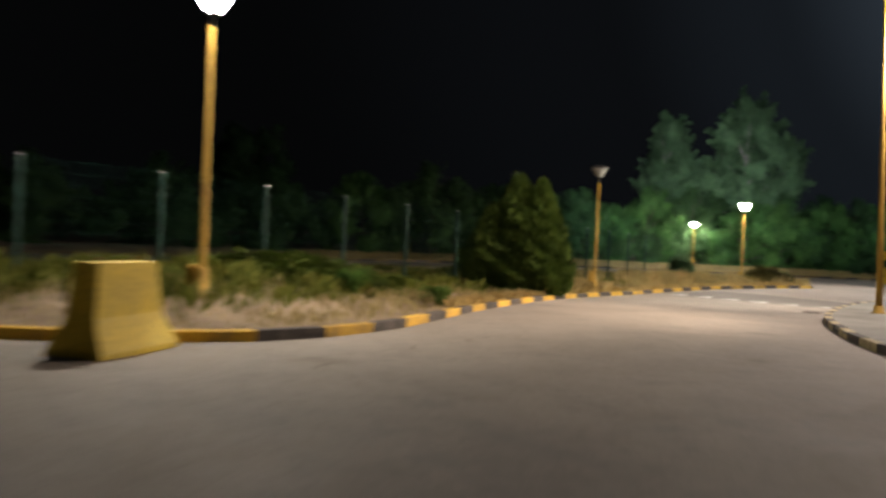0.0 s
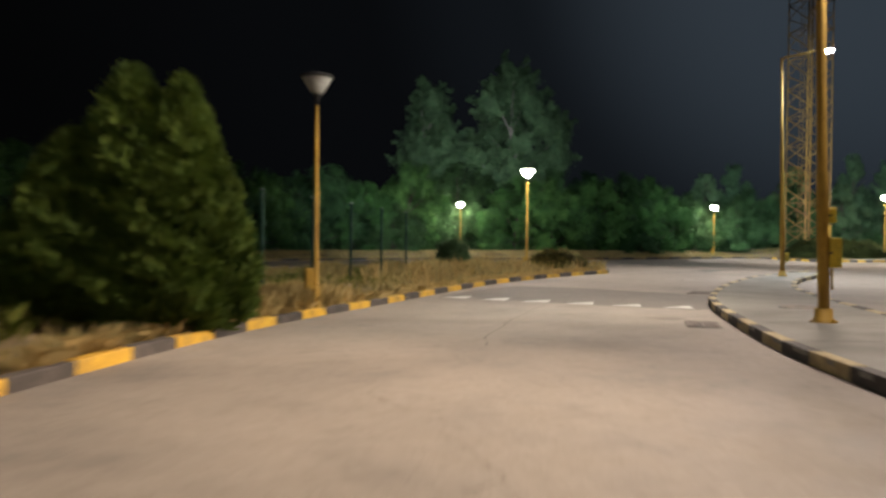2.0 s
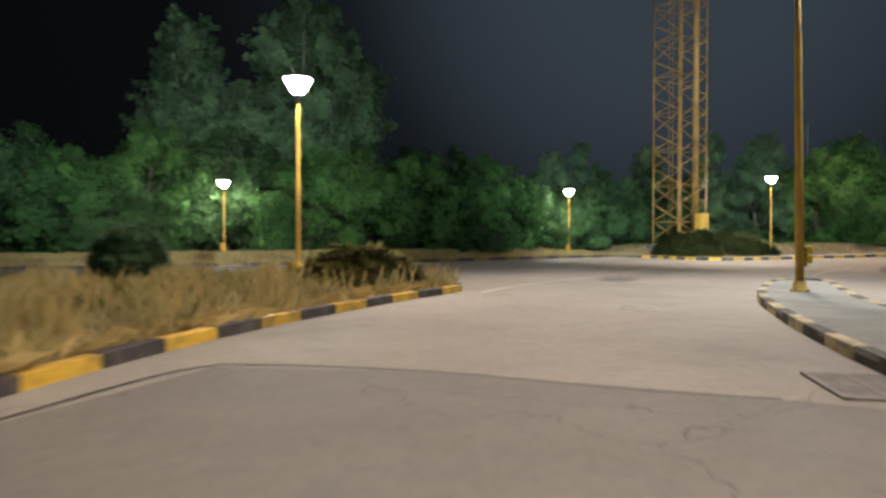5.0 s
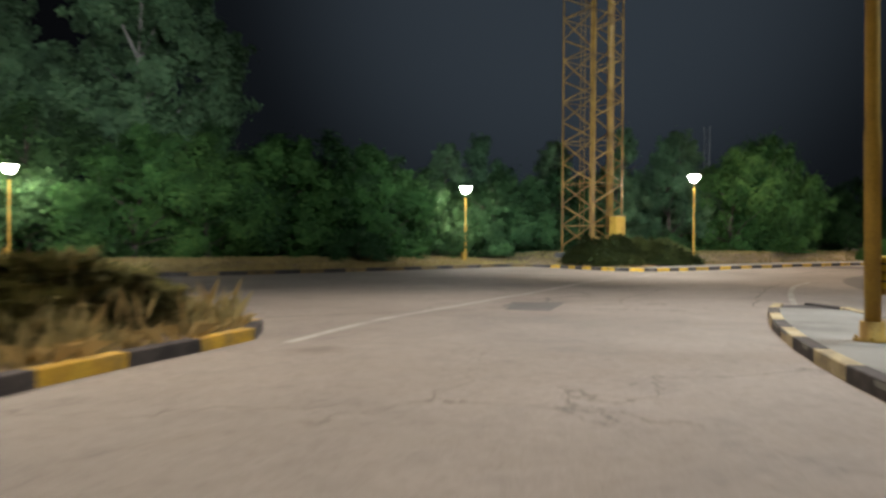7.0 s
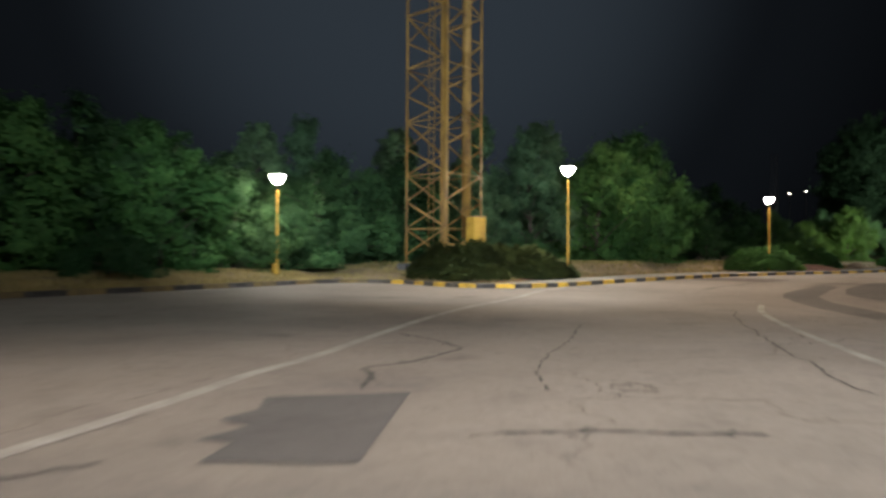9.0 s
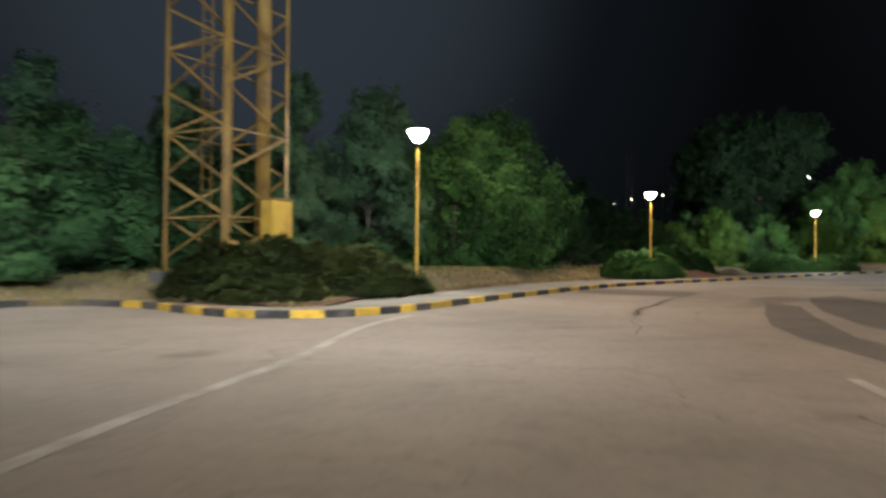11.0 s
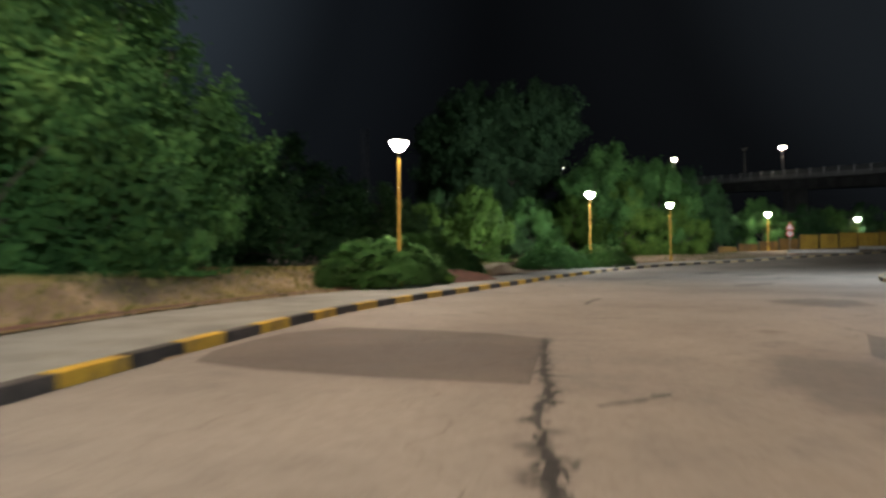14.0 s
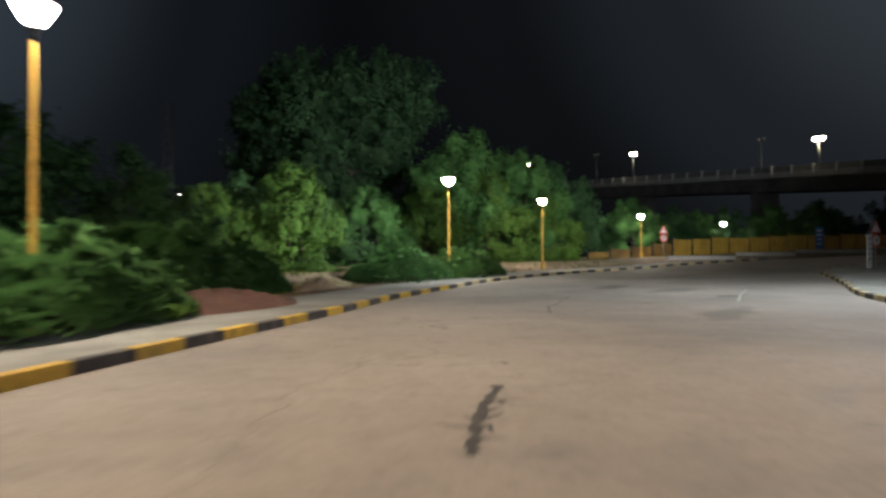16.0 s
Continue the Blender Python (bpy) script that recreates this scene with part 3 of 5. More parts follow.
lamp_post(-8.82, 5.30, 5.62)
lamp_post(-8.24, 53.2, 3.25, False, "distant ochre lamp post whose lantern is dark")
lamp_post(0.35, 20.45, 4.66, False, "ochre steel lamp post whose lantern is dark", 0.62)
for lx, ly, lz in ((11.82, 35.87, 4.5), (16.78, 59.3, 4.0), (36.67, 54.9, 4.0), (45.68, 47.25, 4.66), (67.85, 44.80, 4.70), (91.0, 36.5, 4.92), (103.8, 29.0, 5.06), (118.8, 16.65, 5.0), (132.0, 2.5, 5.0)):
    lamp_post(lx, ly, lz)


def tall_pole(x, y, h, arm, turn, boxes=(), lean=0.0):
    """A tall stepped pole, a little out of plumb, with one outreach arm and a flat flood head."""
    z0 = float(ground_z(x, y)) + 0.135
    root = thing("tall_street_lamp", x, y, z0, "tall ochre stepped pole with a cold white flood head", "street lamp", "tall flood poles", turn)
    root.matrix_basis = Matrix.Translation((x, y, z0)) @ Matrix.Rotation(radians(lean), 4, (-0.26, -0.97, 0)) @ pose(0, 0, 0, 0, 0, turn)
    bm = bmesh.new()
    turned(bm, [(0.085, 0), (0.085, 2.3), (0.075, 2.36), (0.070, 5.3), (0.058, 5.36), (0.048, h)], 14)
    part("pole", bm, POLE, root)
    bm = bmesh.new()
    turned(bm, [(0.20, 0.0), (0.20, 0.02), (0.135, 0.03), (0.13, 0.22)], 14)
    for k in range(4):
        a = math.pi / 4 + k * math.pi / 2
        turned(bm, [(0.018, 0.02), (0.018, 0.06)], 6, (0.165 * math.cos(a), 0.165 * math.sin(a), 0))
    part("base_plate", bm, POLE, root)
    bm = bmesh.new()
    tube(bm, [(0, 0, h - 0.15), (0.12, 0, h + 0.02), (arm * 0.5, 0, h + 0.12), (arm, 0, h + 0.25)], [0.045, 0.04, 0.035, 0.03], 8)
    part("arm", bm, POLE, root)
    head = bmesh.new()
    box(head, (0.62, 0.30, 0.09), (arm + 0.25, 0, h + 0.27), None, 0.03)
    head = part("flood_head", head, DARKMETAL, root, "flat dark flood head")
    bm = bmesh.new()
    turned(bm, [(0.16, -0.03), (0.16, 0.0), (0.13, 0.05), (0.07, 0.085), (0.02, 0.095)], 20)
    bmesh.ops.transform(bm, matrix=Matrix.Translation((arm + 0.25, 0, h + 0.215)) @ Matrix.Diagonal((1.4, 0.8, -1, 1)), verts=bm.verts[:])
    bmesh.ops.recalc_face_normals(bm, faces=bm.faces[:])
    part("lens", bm, LED, head, "cold white glowing lens")
    bm = bmesh.new()
    box(bm, (0.02, 0.13, 0.42), (0.118, 0, 0.72), None, 0.006)
    part("hatch", bm, POLE, root)
    for name, wide, tall, low, label in boxes:
        bm = bmesh.new()
        box(bm, (wide, wide, tall), (0.085 + wide / 2, 0, low + tall / 2), None, 0.02)
        held = part(name, bm, BARRIER, root, label)
        bm = bmesh.new()
        box(bm, (0.05, wide * 1.04, 0.025), (0.10, 0, low + tall / 2))
        part("strap", bm, DARKMETAL, held)
    return root


tall_pole(7.53, 15.05, 9.2, 1.5, -35, (("switch_box", 0.17, 0.46, 0.86, "yellow switch box strapped to the pole"), ("fuse_box", 0.10, 0.24, 1.55, "small yellow fuse box")), 1.7)
tall_pole(20.36, 29.84, 8.75, 1.45, -28, (("switch_box", 0.16, 0.17, 0.58, "yellow box strapped to the pole"), ("switch_box", 0.16, 0.16, 0.78, "yellow box strapped to the pole")), 1.2)
tall_pole(77.6, 23.1, 9.2, 1.3, 100)


# ---- lattice mast ----
def lattice_mast(x, y, turn):
    z0 = verge_z(x, y) - 0.05
    root = thing("lattice_mast", x, y, z0, "yellow steel lattice mast with a control cabinet", "mast", "", turn)
    half, bay, top = 1.12, 2.2, 30.8
    corners = [(-half, -half), (half, -half), (half, half), (-half, half)]
    for cx, cy in corners:
        bm = bmesh.new()
        for dx, dy in ((0, 0.052), (0.052, 0)):
            box(bm, (0.12 if dy == 0 else 0.016, 0.016 if dy == 0 else 0.12, top), (cx - math.copysign(dx, cx), cy - math.copysign(dy, cy), top / 2))
        part("leg", bm, RUSTY, root)
        bm = bmesh.new()
        box(bm, (0.5, 0.5, 0.3), (cx, cy, -0.02), None, 0.04)
        part("footing", bm, DARKCONCRETE, root, "grey concrete footing")
    bm = bmesh.new()
    box(bm, (2 * half, 0.035, 0.035), (0, 0, 0))
    rail = part("cross_bar", bm, RUSTY, root)
    slant = math.hypot(2 * half, bay / 2)
    bm = bmesh.new()
    box(bm, (slant, 0.065, 0.012), (0, 0, 0))
    box(bm, (slant, 0.012, 0.065), (0, 0.026, 0.026))
    brace = part("brace", bm, RUSTY, root)
    tilt = math.degrees(math.atan2(bay / 2, 2 * half))
    first = True
    for face in range(4):
        spin = Matrix.Rotation(face * math.pi / 2, 4, "Z")
        for k in range(14):
            z = 0.45 + k * bay
            for ob, m in ((rail, pose(0, -half, z + bay / 2)), (brace, pose(0, -half, z + bay * 0.25, 0, -tilt, 0)), (brace, pose(0, -half, z + bay * 0.75, 0, tilt, 0))):
                if k == 13:
                    continue
                if first and face == 0 and k == 0 and (ob is rail or (ob is brace and brace.matrix_basis == Matrix())):
                    ob.matrix_basis = spin @ m
                else:
                    share(ob, spin @ m, root)
    bm = bmesh.new()
    turned(bm, [(0.19, 0.3), (0.19, top - 0.5)], 18, (0.6, -0.7, 0))
    part("cable_tube", bm, RUSTY, root)
    bm = bmesh.new()
    for k in (-0.16, 0.16):
        tube(bm, [(-0.45 + k, 0.3, 0.3), (-0.45 + k, 0.3, top)], [0.02, 0.02], 6)
    for k in range(100):
        tube(bm, [(-0.61, 0.3, 0.5 + 0.3 * k), (-0.29, 0.3, 0.5 + 0.3 * k)], [0.012, 0.012], 5)
    part("ladder", bm, RUSTY, root)
    cab = bmesh.new()
    box(cab, (0.78, 0.40, 1.0), (0.45, -half - 0.24, 1.52), None, 0.015)
    cab = part("cabinet", cab, POLE, root, "yellow steel control cabinet")
    bm = bmesh.new()
    box(bm, (0.68, 0.02, 0.88), (0.45, -half - 0.45, 1.52), None, 0.006)
    door = part("cabinet_door", bm, POLE, cab)
    bm = bmesh.new()
    box(bm, (0.86, 0.46, 0.04), (0.45, -half - 0.24, 2.06), None, 0.01)
    part("cabinet_roof", bm, RUSTY, cab)
    bm = bmesh.new()
    box(bm, (2 * half, 0.06, 0.10), (0, -half - 0.03, 0.90))
    part("cabinet_bracket", bm, RUSTY, root)
    bm = bmesh.new()
    box(bm, (3.0, 3.0, 0.08), (0, 0, top + 0.02))
    part("platform", bm, RUSTY, root)
    # added heads, out of view, to go with the fill lamps up here
    for k in range(4):
        bm = bmesh.new()
        box(bm, (0.5, 0.16, 0.42), (-1.2 + 0.8 * k, -1.62, top + 0.28), Matrix.Rotation(radians(-35), 4, "X"), 0.03)
        flood = part("floodlight", bm, DARKMETAL, root)
        bm = bmesh.new()
        box(bm, (0.44, 0.01, 0.36), (-1.2 + 0.8 * k, -1.70, top + 0.22), Matrix.Rotation(radians(-35), 4, "X"), 0.004)
        part("lens", bm, FARDOT, flood, "glowing lens added at the unseen mast top")
    return root


lattice_mast(42.45, 51.3, -4)


def thin_mast(x, y, h, steel):
    root = thing("far_mast", x, y, verge_z(x, y), "slim grey lattice mast far behind the trees", "mast")
    bm = bmesh.new()
    for a in range(3):
        c, s = 0.45 * math.cos(a * 2.0944), 0.45 * math.sin(a * 2.0944)
        tube(bm, [(c, s, 0), (c, s, h)], [0.05, 0.05], 5)
    part("leg_frame", bm, steel, root)
    bm = bmesh.new()
    for k in range(int(h / 0.8)):
        for a in range(3):
            p = [(0.45 * math.cos(b * 2.0944), 0.45 * math.sin(b * 2.0944)) for b in (a, a + 1)]
            tube(bm, [(*p[0], 0.8 * k), (*p[1], 0.8 * k + 0.8)], [0.025, 0.025], 4)
    part("lacing", bm, steel, root)


thin_mast(92.2, 73.4, 14.6, DULLMETAL)
thin_mast(118.0, 56.4, 13.0, DARKMETAL)


# ---- concrete barrier ----
def barrier(x, y, turn):
    z0 = float(ground_z(x, y))
    root = thing("concrete_barrier", x, y, z0, "yellow-painted concrete barrier block standing before the kerb", "barrier", "", turn)
    prof = [(-0.37, 0), (-0.365, 0.07), (-0.24, 0.30), (-0.195, 0.42), (-0.155, 1.0), (0.155, 1.0), (0.195, 0.42), (0.24, 0.30), (0.365, 0.07), (0.37, 0)]
    ends = {0: 0.62, 0.07: 0.62, 0.30: 0.56, 0.42: 0.53, 1.0: 0.46}
    bm = bmesh.new()
    a = [bm.verts.new((px, -ends[pz], pz)) for px, pz in prof]
    b = [bm.verts.new((px, ends[pz], pz)) for px, pz in prof]
    n = len(prof)
    for k in range(n):
        bm.faces.new((a[k], a[(k + 1) % n], b[(k + 1) % n], b[k]))
    for row in (a, b):
        for k in range(n // 2 - 1):
            bm.faces.new((row[k], row[k + 1], row[n - 2 - k], row[n - 1 - k]))
    bmesh.ops.recalc_face_normals(bm, faces=bm.faces[:])
    bmesh.ops.bevel(bm, geom=bm.edges[:], offset=0.018, segments=2, profile=0.6, affect="EDGES")
    part("block", bm, BARRIER, root)
    bm = bmesh.new()
    for k in (-0.3, 0.3):
        tube(bm, [(-0.06, k, 0.99), (-0.06, k, 1.04), (0.06, k, 1.04), (0.06, k, 0.99)], [0.012] * 4, 6)
    part("lifting_eye", bm, RUSTY, root)


barrier(-8.60, 1.88, -16)


# ---- green mesh fence ----
def fence_panel(p, q, height):
    d = Vector((q[0] - p[0], q[1] - p[1], 0))
    root = thing("mesh_fence_panel", p[0], p[1], verge_z(*p) - 0.03, "green welded-wire fence panel with its post", "fence", "green mesh fence", math.degrees(math.atan2(d.y, d.x)))
    w = d.length
    bm = bmesh.new()
    box(bm, (0.07, 0.07, height + 0.06), (0, 0, height / 2 + 0.03), None, 0.008)
    post = part("post", bm, GREENWIRE, root)
    bm = bmesh.new()
    box(bm, (0.08, 0.08, 0.02), (0, 0, height + 0.07))
    part("post_cap", bm, GALV, post)
    v, f = [], []

    def bar(x0, z0, x1, z1, r):
        k = len(v)
        dx, dz = (0, r) if abs(x1 - x0) > abs(z1 - z0) else (r, 0)
        for s in (-1, 1):
            v.extend([(x0 - dx, s * r, z0 - dz), (x1 - dx, s * r, z1 - dz), (x1 + dx, s * r, z1 + dz), (x0 + dx, s * r, z0 + dz)])
        f.extend([(k, k + 1, k + 2, k + 3), (k + 7, k + 6, k + 5, k + 4), (k, k + 4, k + 5, k + 1), (k + 3, k + 2, k + 6, k + 7)])

    for k in range(1, int(w / 0.1)):
        bar(k * 0.1, 0.08, k * 0.1, height, 0.0013)
    for k in range(int(height / 0.2) + 1):
        bar(0.04, 0.1 + k * 0.2, w - 0.04, 0.1 + k * 0.2, 0.0018)
    array_part("wire_mesh", v, f, MESHWIRE, root)


for k in range(-3, 10):
    fp, fq = (-7.594 + 1.411 * k, 11.907 + 2.181 * k), (-7.594 + 1.411 * (k + 1), 11.907 + 2.181 * (k + 1))
    fence_panel(fp, fq, 2.90 - 0.022 * (fp[1] - 12.0) - verge_z(*fp))


# ---- far board fence, signs, guard rail ----
def far_fence(pts, widths):
    for k, (p, q) in enumerate(zip(pts, pts[1:])):
        length = math.hypot(q[0] - p[0], q[1] - p[1])
        n = max(1, int(round(length / widths[k])))
        for j in range(n):
            a = (p[0] + (q[0] - p[0]) * j / n, p[1] + (q[1] - p[1]) * j / n)
            w = length / n
            root = thing("board_fence_bay", *a, float(ground_z(*a)) - 0.05, "ochre sheet-metal fence bay between dark posts at the road end", "fence", "ochre site fence",
                         math.degrees(math.atan2(q[1] - p[1], q[0] - p[0])))
            h = 0.95 + 0.2 * j + 0.1 * random.random() if k == 0 else 1.8 + 0.2 * random.random()
            bm = bmesh.new()
            box(bm, (w - 0.16, 0.035, h), (w / 2, 0, 0.15 + h / 2), None, 0.008)
            for z in (0.45, h - 0.25):
                box(bm, (w - 0.14, 0.03, 0.09), (w / 2, -0.03, z), None, 0.006)
            # bays of the first run get the colour with shade painted in
            sheet_part = part("sheet", bm, FENCESHADED if k == 0 else FENCEBOARD, root)
            bm = bmesh.new()
            for i in range(1, 4):
                box(bm, (0.02, 0.012, h - 0.06), (w * i / 4, -0.022, 0.15 + h / 2))
            part("seam", bm, RUSTY, sheet_part)
            bm = bmesh.new()
            box(bm, (0.12, 0.10, h + 0.45), (0, -0.06, h / 2 + 0.1), None, 0.01)
            part("post", bm, DARKMETAL if k < 2 else RUSTY, root)


far_fence([(117.6, 21.8), (119.8, 13.4), (123.2, 6.4), (126.6, -3.6), (130.8, -15.2), (134, -34)], [2.0, 2.7, 2.4, 2.6, 2.8])


def warning_signs(x, y, z0, zc, turn, small=False):
    """A red-edged triangle above a round sign on a thin post."""
    root = thing("road_sign", x, y, z0, "grey post with a red-edged warning triangle above a round prohibition sign", "road sign", "", turn)
    h = zc - z0
    bm = bmesh.new()
    turned(bm, [(0.03, 0), (0.03, h + 0.55)], 10)
    part("post", bm, GALV, root)
    tri = [(-0.42, h + 0.05), (0.42, h + 0.05), (0, h + 0.80)]
    for nm, scale, mat, dy, par in (("triangle_rim", 1.0, REDPAINT, -0.045, None), ("triangle_face", 0.72, WHITE, -0.060, None)):
        cz = h + 0.30
        bm = bmesh.new()
        a = [bm.verts.new((px * scale, dy, cz + (pz - cz) * scale)) for px, pz in tri]
        b = [bm.verts.new((px * scale, dy + 0.012, cz + (pz - cz) * scale)) for px, pz in tri]
        bm.faces.new(a)
        bm.faces.new(b[::-1])
        for k in range(3):
            bm.faces.new((a[k], b[k], b[(k + 1) % 3], a[(k + 1) % 3]))
        part(nm, bm, mat, root)
    for nm, r, mat, dy in (("round_rim", 0.36, REDPAINT, -0.045), ("round_face", 0.26, WHITE, -0.060)):
        bm = bmesh.new()
        bmesh.ops.create_cone(bm, cap_ends=True, segments=28, radius1=r, radius2=r, depth=0.012, matrix=pose(0, dy, h - 0.34, 90, 0, 0))
        part(nm, bm, mat, root)
    bm = bmesh.new()
    box(bm, (0.05, 0.012, 0.26), (-0.03, -0.075, h - 0.34))
    box(bm, (0.10, 0.012, 0.05), (0.05, -0.075, h - 0.28))
    part("symbol", bm, BLACKPAINT, root)


warning_signs(119.1, 14.5, float(ground_z(119.1, 14.5)), 3.45, -85)
warning_signs(93.5, 13.4, float(ground_z(93.5, 13.4)), 2.5, -75)


def blue_sign(x, y, z, turn):
    z0 = float(ground_z(x, y))
    root = thing("information_sign", x, y, z0, "tall blue information sign with white bars on two posts", "road sign", "", turn)
    bm = bmesh.new()
    for k in (-0.35, 0.35):
        turned(bm, [(0.035, 0), (0.035, z - z0 + 1.0)], 10, (k, 0.05, 0))
    part("post", bm, GALV, root)
    bm = bmesh.new()
    box(bm, (0.95, 0.03, 2.1), (0, 0, z - z0), None, 0.008)
    board = part("board", bm, BLUEPAINT, root)
    bm = bmesh.new()
    for k, w in enumerate((0.5, 0.62, 0.4, 0.55)):
        box(bm, (w, 0.008, 0.16), (-0.05, -0.02, z - z0 + 0.7 - 0.42 * k))
    part("white_bar", bm, WHITE, board)


blue_sign(122.4, -2.2, 3.2, -80)


def white_marker(x, y):
    z0 = float(ground_z(x, y)) + 0.13
    root = thing("marker_post", x, y, z0, "white marker post with grey bars beside the road sign", "post", "", -75)
    bm = bmesh.new()
    box(bm, (0.34, 0.06, 1.75), (0, 0, 0.9), None, 0.02)
    part("board", bm, WHITE, root)
    bm = bmesh.new()
    for k in range(5):
        box(bm, (0.2, 0.01, 0.09), (0, -0.035, 0.5 + 0.26 * k))
    part("grey_bar", bm, GALV, root)


white_marker(92.6, 14.4)


def guard_rail(a, b):
    d = Vector((b[0] - a[0], b[1] - a[1], 0))
    root = thing("guard_rail", *a, float(ground_z(*a)), "pale galvanised guard rail on short posts", "guard rail", "guard rail spans", math.degrees(math.atan2(d.y, d.x)))
    bm = bmesh.new()
    prof = [(0, 0.42), (0.05, 0.47), (0.05, 0.53), (0, 0.57), (0.05, 0.61), (0.05, 0.68), (0, 0.72)]
    v = [[bm.verts.new((s, py, pz)) for py, pz in prof] for s in (0, d.length)]
    for k in range(len(prof) - 1):
        bm.faces.new((v[0][k], v[1][k], v[1][k + 1], v[0][k + 1]))
    bmesh.ops.solidify(bm, geom=bm.faces[:], thickness=0.006)
    part("rail", bm, WHITE, root)
    for k in range(int(d.length / 2.0) + 1):
        bm = bmesh.new()
        box(bm, (0.08, 0.06, 0.72), (k * 2.0, 0.08, 0.36))
        part("post", bm, GALV, root)


for rail_a, rail_b in (((111.8, 17.2), (116.4, 9.2)), ((116.4, 9.2), (119.4, 2.0)), ((119.4, 2.0), (121.6, -7.0))):
    guard_rail(rail_a, rail_b)


# ---- bridge far off ----
def bridge():
    ax, ay, az = 118.0, -53.5, 12.1
    bx, by, bz = 352.0, 7.5, 28.5
    length = math.hypot(bx - ax, by - ay)
    root = thing("road_bridge", ax, ay, 0, "long grey concrete road bridge with railings and lamp posts, far off", "bridge", "", math.degrees(math.atan2(by - ay, bx - ax)))
    slope = (bz - az) / length

    def deck(y0, y1, z0, z1):
        bm = bmesh.new()
        v = [bm.verts.new((s, y, az + s * slope + z)) for s in (-80, length) for y in (y0, y1) for z in (z0, z1)]
        for f in ((0, 1, 3, 2), (4, 6, 7, 5), (0, 4, 5, 1), (2, 3, 7, 6), (0, 2, 6, 4), (1, 5, 7, 3)):
            bm.faces.new([v[k] for k in f])
        bmesh.ops.recalc_face_normals(bm, faces=bm.faces[:])
        return bm

    part("deck_slab", deck(-7, 7, -1.0, -0.35), CONCRETE, root)
    part("fascia", deck(6.9, 7.25, -0.95, 0.05), CONCRETE, root)
    # girder and piers in a darker concrete than the deck
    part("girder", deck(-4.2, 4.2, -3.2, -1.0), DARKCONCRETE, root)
    part("parapet", deck(7.0, 7.15, 0.05, 1.0), DULLMETAL, root, "grey railing of close bars")
    bm = bmesh.new()
    box(bm, (0.35, 0.35, 1.55), (0, 7.12, 0.3))
    post = part("railing_post", bm, WHITE, root)
    spots = np.arange(-70, length, 4.5)
    post.matrix_basis = pose(spots[0], 0, az + spots[0] * slope)
    for s in spots[1:]:
        share(post, pose(s, 0, az + s * slope), root)
    for s in np.arange(-2, length, 38.0):
        bm = bmesh.new()
        zt = az + s * slope - 3.2
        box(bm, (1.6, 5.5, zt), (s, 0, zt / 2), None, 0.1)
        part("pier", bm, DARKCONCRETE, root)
    return root


bridge()


def bridge_lamp(x, y, zt, zb, lit):
    root = thing("bridge_lamp", x, y, zb, "tall galvanised bridge lamp with a double head, " + ("lit warm white" if lit else "unlit"), "street lamp", "lamps on the bridge")
    bm = bmesh.new()
    turned(bm, [(0.14, 0), (0.09, zt - zb - 0.3)], 8)
    part("pole", bm, GALV, root)
    bm = bmesh.new()
    for k in (-0.55, 0.55):
        turned(bm, [(0.10, zt - zb - 0.35), (0.30, zt - zb + 0.05), (0.32, zt - zb + 0.2)], 10, (k, 0.4 * k, 0))
    part("lantern", bm, FARLAMP if lit else UNLIT, root)


for bx, by, zt, zb, lit in ((233.6, -15.8, 27.5, 20.5, False), (218.4, -19.6, 25.5, 19.4, True), (181.4, -29.6, 22.8, 17.0, False), (169.1, -32.6, 20.9, 16.2, True),
                            (284, -2.7, 30.8, 23.8, False), (270, -6.3, 29.8, 22.8, True), (322, 7.2, 33.4, 26.4, True), (134.0, -41.7, 19.4, 13.6, False), (121, -45.1, 18.5, 12.8, True)):
    bridge_lamp(bx, by, zt, zb, lit)


def distant_lamp(x, y, z):
    root = thing("distant_lamp", x, y, 0, "distant lit street lamp seen between the trees", "street lamp", "distant lamps")
    bm = bmesh.new()
    turned(bm, [(0.12, 0), (0.08, z - 0.15)], 6)
    part("pole", bm, DARKMETAL, root)
    bm = bmesh.new()
    turned(bm, [(0.08, z - 0.15), (0.20, z), (0.18, z + 0.12)], 8)
    part("lantern", bm, FARDOT, root)


for dx, dy, dz in ((230.8, 84.3, 17.0), (231.7, 79.8, 18.2), (233.5, 76.0, 18.8), (236, 72.0, 19.4), (241.6, 35.6, 23.5), (250, 28, 25.5)):
    distant_lamp(dx, dy, dz)

# ---- trees and shrubs ----
def leaves(centres, normals, sizes, rng, droop=0.0, slim=0.5):
    """Pointed leaves at the centres; returns vertices and faces."""
    n = len(centres)
    d = rng.normal(size=(n, 3))
    d[:, 2] -= droop
    d -= normals * np.sum(d * normals, 1)[:, None]
    d /= np.linalg.norm(d, axis=1)[:, None] + 1e-9
    s = np.cross(normals, d)
    L = sizes[:, None]
    v = np.empty((n, 3, 3))
    v[:, 0] = centres - d * L * 0.42 - s * L * 0.5 * slim + normals * L * 0.05
    v[:, 1] = centres - d * L * 0.30 + s * L * 0.5 * slim + normals * L * 0.05
    v[:, 2] = centres + d * L * 0.60 - normals * L * 0.05
    f = np.arange(n * 3).reshape(n, 3)
    return v.reshape(-1, 3), f


